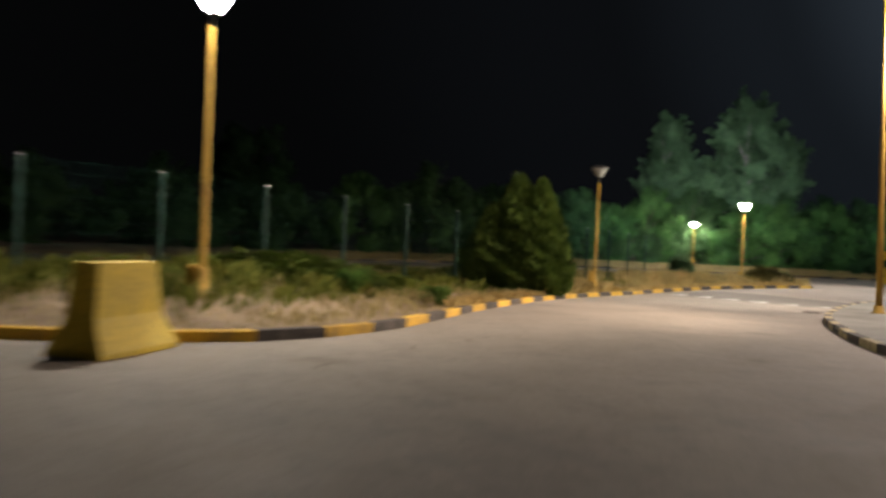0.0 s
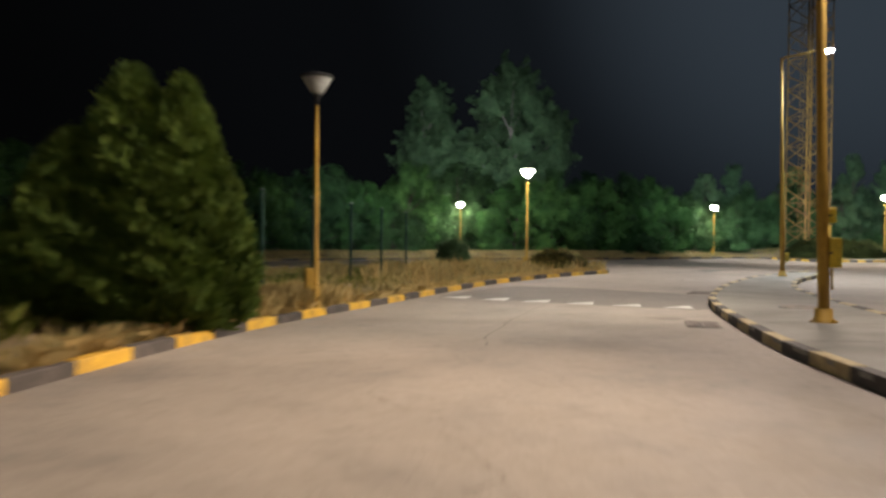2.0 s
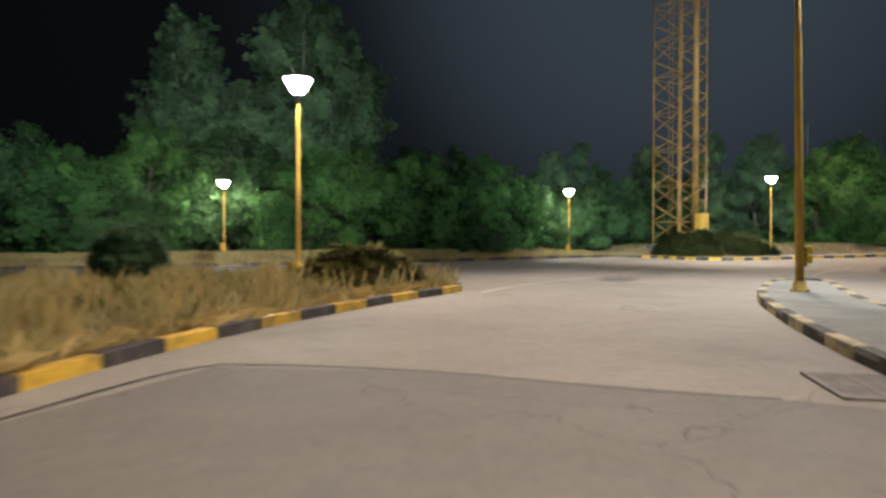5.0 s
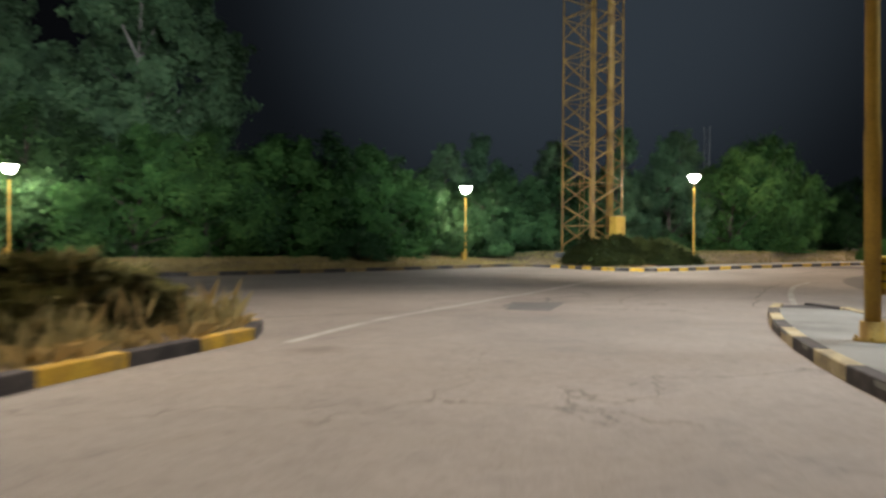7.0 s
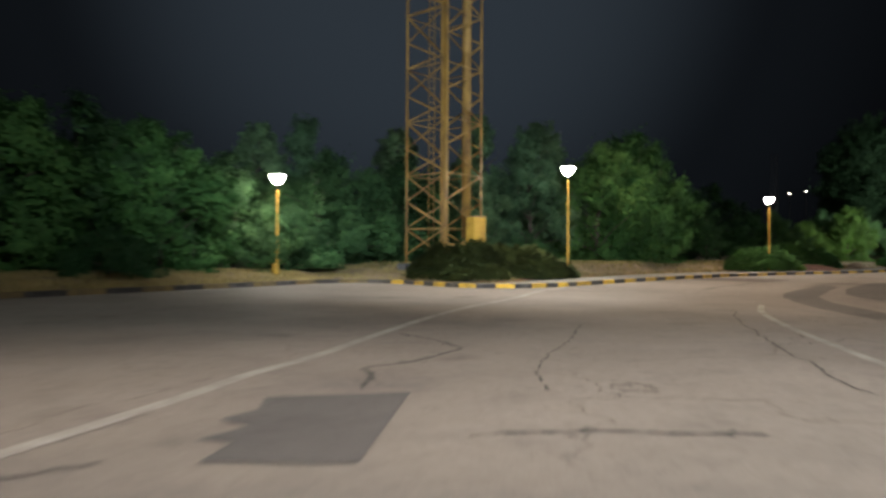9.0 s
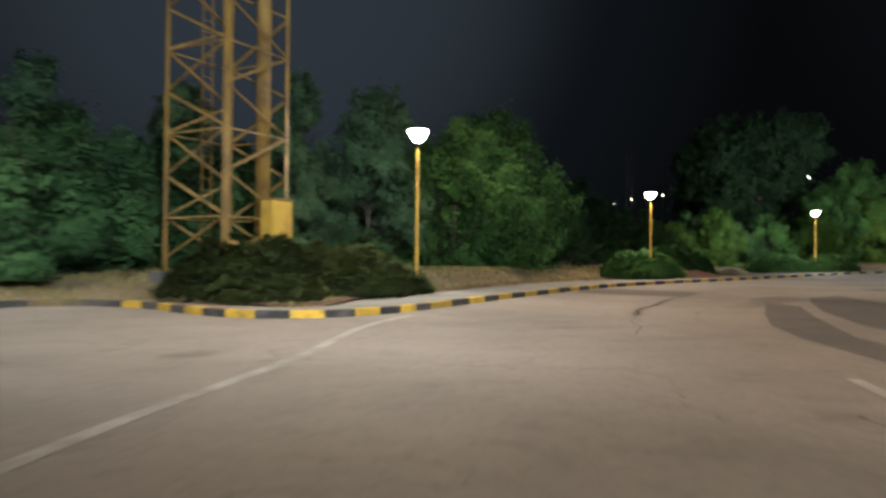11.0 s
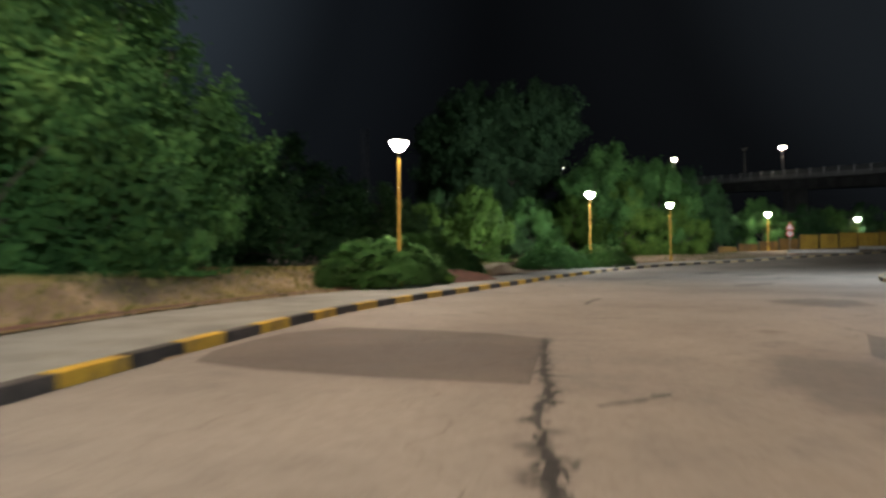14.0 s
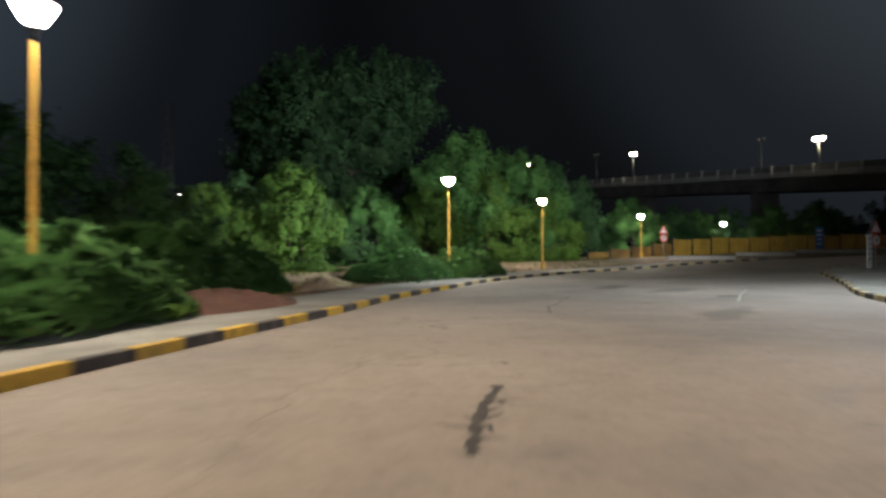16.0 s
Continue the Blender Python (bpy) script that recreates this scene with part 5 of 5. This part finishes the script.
# ---- grass ----
def blades(name, label, pts, heights, material, seed, lean=0.35, width=0.012):
    rng = np.random.default_rng(seed)
    n = len(pts)
    a = rng.uniform(0, 2 * math.pi, n)
    d = np.stack([np.cos(a), np.sin(a), np.zeros(n)], 1)
    s = np.stack([-np.sin(a), np.cos(a), np.zeros(n)], 1)
    H = heights[:, None]
    up = np.array((0, 0, 1.0))
    b = lean * rng.uniform(0.2, 1.6, n)[:, None]
    w = width * rng.uniform(0.6, 1.5, n)[:, None]
    v = np.empty((n, 4, 3))
    v[:, 0] = pts - s * w
    v[:, 1] = pts + s * w
    v[:, 2] = pts + up * H * 0.6 + d * H * b * 0.35 + s * w * 0.8
    v[:, 3] = pts + up * H * (1 - 0.3 * b) + d * H * b
    return tagged(fast_mesh(name, v.reshape(-1, 3), np.arange(n * 4).reshape(n, 4), material, None, label), label, "grass", "", "stuff")


def scatter(rng, n, x0, x1, y0, y1, rise, want):
    x, y = rng.uniform(x0, x1, n), rng.uniform(y0, y1, n)
    z, d = rise(x, y)
    keep = rng.random(n) < want(x, y, d)
    x, y, z = x[keep], y[keep], z[keep]
    return np.stack([x, y, ground_z(x, y) + z - 0.02], 1), d[keep]


def clumps(x, y):
    return 0.5 + 0.5 * np.sin(2.3 * x + 1.1 * y) * np.sin(1.7 * y - 0.8 * x + 1.0)


grng = np.random.default_rng(77)
pts, d = scatter(grng, 230000, -12, 16.5, 2.2, 38, island_rise, lambda x, y, d: np.where((d > 0.22) & (d < 7), 0.30 + 0.7 * clumps(x, y), 0) * (0.35 + 0.65 * (y > 9)))
blades("grass_dry", "tall dry straw-coloured grass on the island bank", pts, grng.uniform(0.10, 0.42, len(pts)) * (0.45 + 0.75 * clumps(pts[:, 0], pts[:, 1])) * (0.7 + 0.55 * ease(24, 34, pts[:, 1])), GRASS_DRY, 78)
pts, d = scatter(grng, 110000, -12, 16.5, 3, 38, island_rise, lambda x, y, d: np.where((d > 1.1) & (d < 8), 0.25 + 0.75 * (1 - clumps(x, y)), 0) * ease(0.9, 3.0, d))
blades("grass_weeds", "green weeds between dry grass on the island bank", pts, grng.uniform(0.08, 0.32, len(pts)), GRASS_GREEN, 79, 0.4, 0.016)
pts, d = scatter(grng, 150000, -6, 16.5, 9, 38, island_rise, lambda x, y, d: np.where((d > 0.10) & (d < 0.5), 0.2 + 0.8 * clumps(2.1 * x, 1.3 * y) ** 2, 0))
blades("grass_dry", "dry grass bent over the kerb of the island", pts, grng.uniform(0.10, 0.34, len(pts)), GRASS_DRY, 84, 0.9)
pts, d = scatter(grng, 16000, -1.6, 2.2, 18.2, 22.6, island_rise, lambda x, y, d: np.where((d > 0.14) & (d < 1.6), np.exp(-((x - 0.3) ** 2 + (y - 20.3) ** 2) / 1.6), 0))
blades("grass_dry", "tall dry grass round the foot of a lamp post", pts, grng.uniform(0.28, 0.56, len(pts)), GRASS_DRY, 85, 0.3)
pts, d = scatter(grng, 200000, -16, 40, 40, 58, north_rise, lambda x, y, d: np.where((d > 0.25 + 1.25 * footway(x, y)) & (d < 6.5) & (x < 38), 0.35 + 0.65 * clumps(x, y), 0))
blades("grass_dry", "dry grass along the far kerb under the thicket", pts, grng.uniform(0.05, 0.24, len(pts)), GRASS_DRY, 80, 0.35, 0.018)
pts, d = scatter(grng, 170000, 37, 82, 40, 56, north_rise, lambda x, y, d: np.where((d > 0.45 + footway(x, y)) & (d < 9.5), 0.18 + 0.65 * clumps(x, y) ** 2, 0))
blades("grass_dry", "short dry grass behind the footway", pts, grng.uniform(0.05, 0.20, len(pts)), GRASS_DRY, 81, 0.4, 0.014)
pts, d = scatter(grng, 90000, 37, 120, 20, 56, north_rise, lambda x, y, d: np.where((d > 3.0) & (d < 8.5), 1 - clumps(x, y), 0))
blades("grass_weeds", "green weeds behind the footway", pts, grng.uniform(0.06, 0.22, len(pts)), GRASS_GREEN, 82, 0.4, 0.016)

pts, d = scatter(grng, 60000, -14, -1, 2.5, 19, island_rise, lambda x, y, d: np.where((d > 0.7) & (d < 5), 0.25 + 0.75 * clumps(1.7 * x, y), 0) * ease(1.3, 3.0, d))
blades("grass_weeds", "tall green weeds on the near bank of the island", pts, grng.uniform(0.12, 0.5, len(pts)) * (0.5 + 0.7 * clumps(1.7 * pts[:, 0], pts[:, 1])), GRASS_GREEN, 83, 0.5, 0.02)


pts, d = scatter(grng, 12000, 1, 16.4, 24, 37.5, island_rise, lambda x, y, d: np.where((d > 0.35) & (d < 3.2), clumps(1.4 * x, 1.9 * y) ** 2, 0) * ease(24, 29, y))
blades("grass_dry", "tall feathery dry grass at the tip of the island", pts, grng.uniform(0.30, 0.75, len(pts)), GRASS_DRY, 86, 0.22, 0.010)


def weed_clump(x, y, h, r, seed, label):
    """A small weed: bent stalks with pairs of leaves."""
    rng = np.random.default_rng(seed)
    root = thing("weed_clump", x, y, verge_z(x, y) - 0.02, label, "weed", "weeds by the kerb")
    bm = bmesh.new()
    cents = []
    for k in range(16):
        a = rng.uniform(0, 2 * math.pi)
        out = r * rng.uniform(0.3, 1.0)
        top = h * rng.uniform(0.55, 1.0)
        line = [(out * s * s * math.cos(a), out * s * s * math.sin(a), top * math.sin(s * 1.75)) for s in np.linspace(0, 1, 7)]
        tube(bm, line, [0.006 * (1.2 - s) for s in np.linspace(0, 1, 7)], 4)
        for p in line[1:]:
            for m in range(9):
                cents.append(np.array(p) + rng.normal(size=3) * 0.05)
    part("stalk", bm, GRASS_GREEN, root)
    cents = np.array(cents)
    nrm = rng.normal(size=cents.shape) * 0.5 + np.array((0, 0, 1.0))
    nrm /= np.linalg.norm(nrm, axis=1)[:, None]
    v, f = leaves(cents, nrm, 0.10 * rng.uniform(0.6, 1.3, len(cents)), rng, 0.2, 0.45)
    fast_mesh("foliage", v, f, LEAF_LIME, root)


weed_clump(-5.1, 9.75, 0.42, 0.45, 1, "small green weed growing through the kerb edge")
weed_clump(-1.75, 18.1, 0.75, 0.7, 2, "light green weed spreading over the kerb beside the thuja")
weed_clump(-2.3, 16.9, 0.6, 0.6, 3, "light green weed spreading over the kerb beside the thuja")
weed_clump(-6.9, 8.6, 0.5, 0.5, 4, "green weed on the island bank")
weed_clump(70.2, 43.55, 0.3, 0.4, 5, "small green weed on the edge of the footway")


# ---- road markings, patches, gratings ----
def give_way(p):
    """One triangle of the give-way row."""
    return flat_poly("road_marking", p, 0.006, ROADPAINT, None, "white give-way triangle painted on the asphalt", "", "road marking")


gw_a, gw_b = np.array((4.75, 24.45)), np.array((8.45, 19.95))
gw_d = (gw_b - gw_a) / np.hypot(*(gw_b - gw_a))
gw_n = np.array((0.80, 0.60))
for k in range(6):
    c = gw_a + (gw_b - gw_a) * k / 5
    tri = tagged(give_way([c - gw_d * 0.36 - gw_n * 0.28, c + gw_d * 0.36 - gw_n * 0.28, c + gw_n * 0.62]), "", "", "give-way row")


def band(name, pts, width, material, label, category):
    return tagged(ribbon(name, smooth_line(pts, 0.5), -width / 2, width / 2, 0.006, material, None, label), label, category)


band("road_marking", [(15.6, 34.5), (18.04, 36), (21.47, 37.52), (22.57, 38.06), (23.79, 38.51), (25.33, 39.25), (27.64, 40.32), (28.94, 40.87), (30.96, 41.62), (34.2, 42.6), (37.64, 43.92), (40.2, 44.44)], 0.15, FADEDPAINT, "long faded white edge line across the junction", "road marking")
band("road_marking", [(35.5, 37.04), (33.6, 36.55), (32.0, 35.98), (29.7, 35.0), (27.0, 33.72), (25.8, 33.1)], 0.13, FADEDPAINT, "short faded white line near the paved strip", "road marking")
band("road_marking", [(81.8, 26.9), (78.6, 28.8), (75.7, 30.4)], 0.08, FADEDPAINT, "faded white edge line along the far island", "road marking")
band("asphalt_seam", [(4.4, 25.0), (6.2, 26.9), (7.7, 28.2), (8.3, 28.2), (9.7, 26.8), (10.6, 25.3), (11.3, 24.4)], 0.07, TAR, "thin tarred seam round the resurfaced stretch", "seam")
PATCH_LABEL = "darker square asphalt repair"
flat_poly("asphalt_patch", [(22.0, 37.1), (22.85, 36.4), (21.2, 35.35), (20.7, 36.0), (21.05, 36.2), (20.95, 36.4), (21.35, 36.45), (21.35, 36.75), (21.7, 36.8)], 0.008, PATCH, None, PATCH_LABEL, "", "asphalt patch")
flat_poly("asphalt_patch", [(53.2, 44.68), (52.3, 44.5), (51.8, 43.6), (51.5, 42.6), (51.1, 40.95), (52.6, 40.85), (54.6, 40.68), (55.3, 41.4), (55.7, 42.5), (56.1, 43.8), (55.2, 44.45), (54.3, 44.6)], 0.004, REPAIR, None, PATCH_LABEL, "", "asphalt patch")
flat_poly("asphalt_patch", [(4.5, 24.9), (6.2, 26.8), (8.0, 28.2), (9.7, 26.8), (11.2, 24.6), (12.4, 22.3), (9.6, 19.6), (8.2, 19.2)], 0.003, RESURFACED, None, "large darker resurfaced stretch", "", "asphalt patch")

# two long streaks of darker asphalt
STREAK_LABEL = "dark streak on the worn asphalt"
flat_poly("dark_streak", [(49.6, 38.4), (47.3, 38.27), (44.7, 38.2), (41.5, 37.95), (39.3, 37.45), (37.2, 36.7), (35.1, 35.75), (32.9, 34.5), (33.6, 34.0), (35.2, 34.8), (37.5, 35.95), (40.0, 36.75), (44.4, 37.25), (47.9, 37.5)], 0.003, DARKROAD, None, STREAK_LABEL, "", "damp streak")
flat_poly("dark_streak", [(53.1, 37.25), (50.3, 37.25), (46.2, 37.05), (42.5, 36.5), (40.6, 35.9), (39.3, 35.2), (41.5, 34.2), (46.0, 34.6), (50.0, 35.2), (52.6, 35.8), (55.3, 36.3)], 0.003, DARKROAD, None, STREAK_LABEL, "", "damp streak")


def crack(pts, width, seed, label, crumbs=2.2):
    """A ragged tar-filled crack: a main strand, with broken crumbs and short side cracks where it is broad."""
    rng = np.random.default_rng(seed)
    line = smooth_line(pts, 0.06)
    drift = np.cumsum(rng.normal(size=line.shape) * 0.012, axis=0)
    drift -= np.linspace(0, 1, len(line))[:, None] * drift[-1]
    line = line + drift + rng.normal(size=line.shape) * 0.006
    strands = [(line, width * 0.65 * rng.uniform(0.15, 1.3, len(line)))]
    for k in range(int(len(line) * width * crumbs)):
        at = int(rng.integers(2, len(line) - 2))
        m = int(rng.integers(4, 9))
        way = rng.normal(size=2)
        way /= np.hypot(*way)
        side = line[at] + rng.normal(size=2) * width * 0.35 + way * np.linspace(0, rng.uniform(0.6, 2.0) * width, m)[:, None] + rng.normal(size=(m, 2)) * 0.008
        strands.append((side, width * 0.5 * np.linspace(0.9, 0.1, m) * rng.uniform(0.4, 1.2, m)))
    v, f = [], []
    for p, w in strands:
        d = np.gradient(p, axis=0)
        d /= np.hypot(d[:, 0], d[:, 1])[:, None] + 1e-9
        nrm = np.stack([-d[:, 1], d[:, 0]], 1) * w[:, None] / 2
        k, m = len(v), len(p)
        lift = 0.0045 + 0.0004 * (k % 5)
        v += [(*q, ground_z(*q) + lift) for q in p - nrm] + [(*q, ground_z(*q) + lift) for q in p + nrm]
        f += [(k + i, k + i + 1, k + m + i + 1, k + m + i) for i in range(m - 1)]
    return tagged(array_part("crack", v, f, TAR, None, label), label, "crack")


crack([(42.6, 40.5), (41.2, 40.3), (39.6, 40.0), (38.7, 39.7)], 0.034, 24, "thin end of the crumbling crack")
crack([(44.8, 40.6), (44.75, 39.95), (44.45, 39.1)], 0.035, 25, "fine cross crack in the asphalt")
crack([(25.05, 33.55), (25.7, 33.88), (27.2, 34.53), (29.7, 35.65), (33.6, 37.1)], 0.05, 17, "long thin crack beside the paved strip")
crack([(16.6, 37.3), (17.6, 37.1), (18.5, 36.85), (19.2, 36.6), (20.4, 36.4)], 0.05, 16, "thin jagged crack in the asphalt")
crack([(25.98, 39.23), (25.73, 38.45), (25.45, 37.97), (25.25, 37.72), (24.88, 37.61), (24.33, 37.48), (23.87, 37.47), (23.51, 37.52), (23.2, 37.13), (22.71, 36.8)], 0.105, 1, "branching tar-filled crack in the asphalt")
crack([(42.6, 40.5), (43.2, 40.62), (43.9, 40.75), (45.3, 40.83), (46.6, 40.79), (49.5, 40.88), (51.5, 40.8), (54.7, 40.7)], 0.125, 2, "broad crumbling crack filled with broken tar", 9.0)
crack([(61.41, 39.57), (62.62, 39.26), (63.81, 38.96)], 0.16, 3, "short dark scar in the asphalt")
crack([(57.77, 39.73), (57.79, 39.49), (57.80, 39.23)], 0.12, 14, "broken dark scar in the asphalt")
crack([(57.76, 39.02), (57.78, 38.82), (57.77, 38.61)], 0.10, 15, "short dark scar in the asphalt")
crack([(50.24, 40.46), (50.50, 40.08), (50.76, 39.82)], 0.10, 12, "short dark scar in the asphalt")
crack([(59.58, 40.49), (59.59, 40.20)], 0.09, 18, "small dark mark in the asphalt")
crack([(58.92, 39.28), (58.89, 39.06)], 0.10, 19, "small dark mark in the asphalt")
crack([(58.60, 38.89), (58.85, 38.46)], 0.09, 20, "small dark mark in the asphalt")
crack([(65.23, 39.89), (65.18, 39.55)], 0.08, 21, "small dark mark in the asphalt")
crack([(65.33, 38.78), (65.15, 38.60)], 0.12, 22, "small dark mark in the asphalt")
crack([(68.86, 42.22), (67.53, 39.38), (66.70, 36.55), (65.79, 35.02)], 0.035, 23, "fine dark joint across the lane")
crack([(72.67, 36.25), (74.83, 35.83), (76.92, 34.97), (78.87, 34.11)], 0.08, 5, "curved dark scar in the asphalt")
crack([(1.8, 14.9), (2.6, 16.5), (4.1, 19.0), (5.0, 20.4), (5.8, 21.6), (6.8, 23.0)], 0.035, 7, "thin crack along the lane")
crack([(23.6, 35.6), (25.0, 36.4), (27.0, 37.3), (28.8, 38.0)], 0.04, 8, "thin crack in the asphalt")
crack([(27.7, 39.2), (28.1, 38.5)], 0.06, 9, "thin crack in the asphalt")
crack([(22.0, 35.3), (22.4, 34.95), (22.7, 34.55), (23.2, 33.85)], 0.09, 13, "thin crack in the asphalt")


def grating(x, y, turn, size=1.0):
    z0 = float(ground_z(x, y))
    root = thing("drain_grating", x, y, z0, "rusty cast-iron drain grating set beside the kerb", "drain", "drain gratings", turn)
    root.scale = (size, size, 1)
    bm = bmesh.new()
    for sx, sy, px, py in ((1.1, 0.06, 0, 0.32), (1.1, 0.06, 0, -0.32), (0.06, 0.70, 0.52, 0), (0.06, 0.70, -0.52, 0), (1.1, 0.04, 0, 0)):
        box(bm, (sx, sy, 0.03), (px, py, 0.005))
    part("frame", bm, IRON, root)
    bm = bmesh.new()
    box(bm, (0.068, 0.62, 0.02))
    bar = part("bar", bm, IRON, root)
    bar.matrix_basis = pose(-0.45, 0, 0.0065)
    for k in range(1, 10):
        share(bar, pose(-0.45 + 0.1 * k, 0, 0.0065), root)
    # flat black sheet that paints the dark of the slots between the bars
    bm = bmesh.new()
    box(bm, (1.06, 0.66, 0.006), (0, 0, 0.0105))
    part("slot_shade", bm, BLACKPAINT, root)


grating(6.33, 16.42, 57, 0.78)
grating(12.3, 24.3, 47)


def manhole(x, y):
    root = thing("manhole_cover", x, y, float(ground_z(x, y)) + 0.136, "round iron manhole cover in the paved strip", "manhole")
    bm = bmesh.new()
    turned(bm, [(0.40, 0), (0.40, 0.012), (0.36, 0.02)], 28)
    part("cover", bm, IRON, root)
    bm = bmesh.new()
    turned(bm, [(0.46, -0.01), (0.46, 0.008), (0.41, 0.01), (0.41, -0.01)], 28, caps=False)
    part("rim", bm, DARKMETAL, root)


manhole(9.6, 17.6)


# ---- kerb stones ----
def kerb_mesh(material):
    bm = bmesh.new()
    box(bm, (1.0, 0.17, 0.30), (0, 0.085, 0.0))
    bmesh.ops.bevel(bm, geom=[e for e in bm.edges if all(v.co.z > 0.1 for v in e.verts)], offset=0.02, segments=2, profile=0.6, affect="EDGES")
    me = bpy.data.meshes.new("kerb_stone")
    bm.to_mesh(me)
    bm.free()
    me.materials.append(material)
    return me


def kerb(name, line, light, label, first=0):
    root = tagged(new(name), label, "", "", "structure")
    pair = (kerb_mesh(light), kerb_mesh(KERB_DARK))
    rng = random.Random(len(line))
    for k, (p, q) in enumerate(zip(line, line[1:])):
        d = q - p
        mid = (p + q) / 2
        za, zb = ground_z(*p), ground_z(*q)
        length = float(np.hypot(*d))
        stone = bpy.data.objects.new("kerb_stone", pair[(k + first) % 2])
        scene.collection.objects.link(stone)
        stone.parent = root
        tilt = math.degrees(math.atan2(zb - za, length))
        stone.matrix_basis = (pose(mid[0], mid[1], (za + zb) / 2 + rng.uniform(-0.008, 0.006), 0, -tilt, math.degrees(math.atan2(d[1], d[0])) + rng.uniform(-0.7, 0.7))
                              @ Matrix.Diagonal((length - 0.012, 1, 1, 1)))


line, first = stones(ISLAND_FRONT, (-3.6, 12.0), lambda x, y: 1.05 if y > 9 else 1.12)
kerb("kerb_island", line, KERB_YELLOW, "kerb of yellow and black painted stones round the island", first)
line, first = stones(OUTER_KERB, (50.67, 44.96), lambda x, y: 0.68 if 36.5 < x < 42.3 and y < 51 else 1.10)
near = [k for k in range(len(line)) if line[k][0] > -18 and line[k][1] > 6]
bend = next(k for k in range(len(near)) if line[near[k]][0] > 38.0)
kerb("kerb_far", line[near[:bend + 1]], KERB_FADED, "kerb of faded yellow and black stones under the thicket", (first + near[0]) % 2)
away = next(k for k in range(len(near)) if line[near[k]][0] > 84.0)
kerb("kerb_outer", line[near[bend:away + 1]], KERB_YELLOW, "kerb of yellow and black painted stones along the outer edge", (first + near[bend]) % 2)
kerb("kerb_outer_end", line[near[away:]], KERB_CREAM, "kerb of pale and black painted stones towards the road end", (first + near[away]) % 2)
kerb("kerb_strip_left", strip_left[::-1], KERB_CREAM, "kerb of cream and black painted stones along the paved strip")
kerb("kerb_strip_right", strip_right[::-1], KERB_CREAM, "kerb of cream and black painted stones along the paved strip")
kerb("kerb_far_island", far_island, KERB_CREAM, "kerb of cream and black painted stones round the far island")
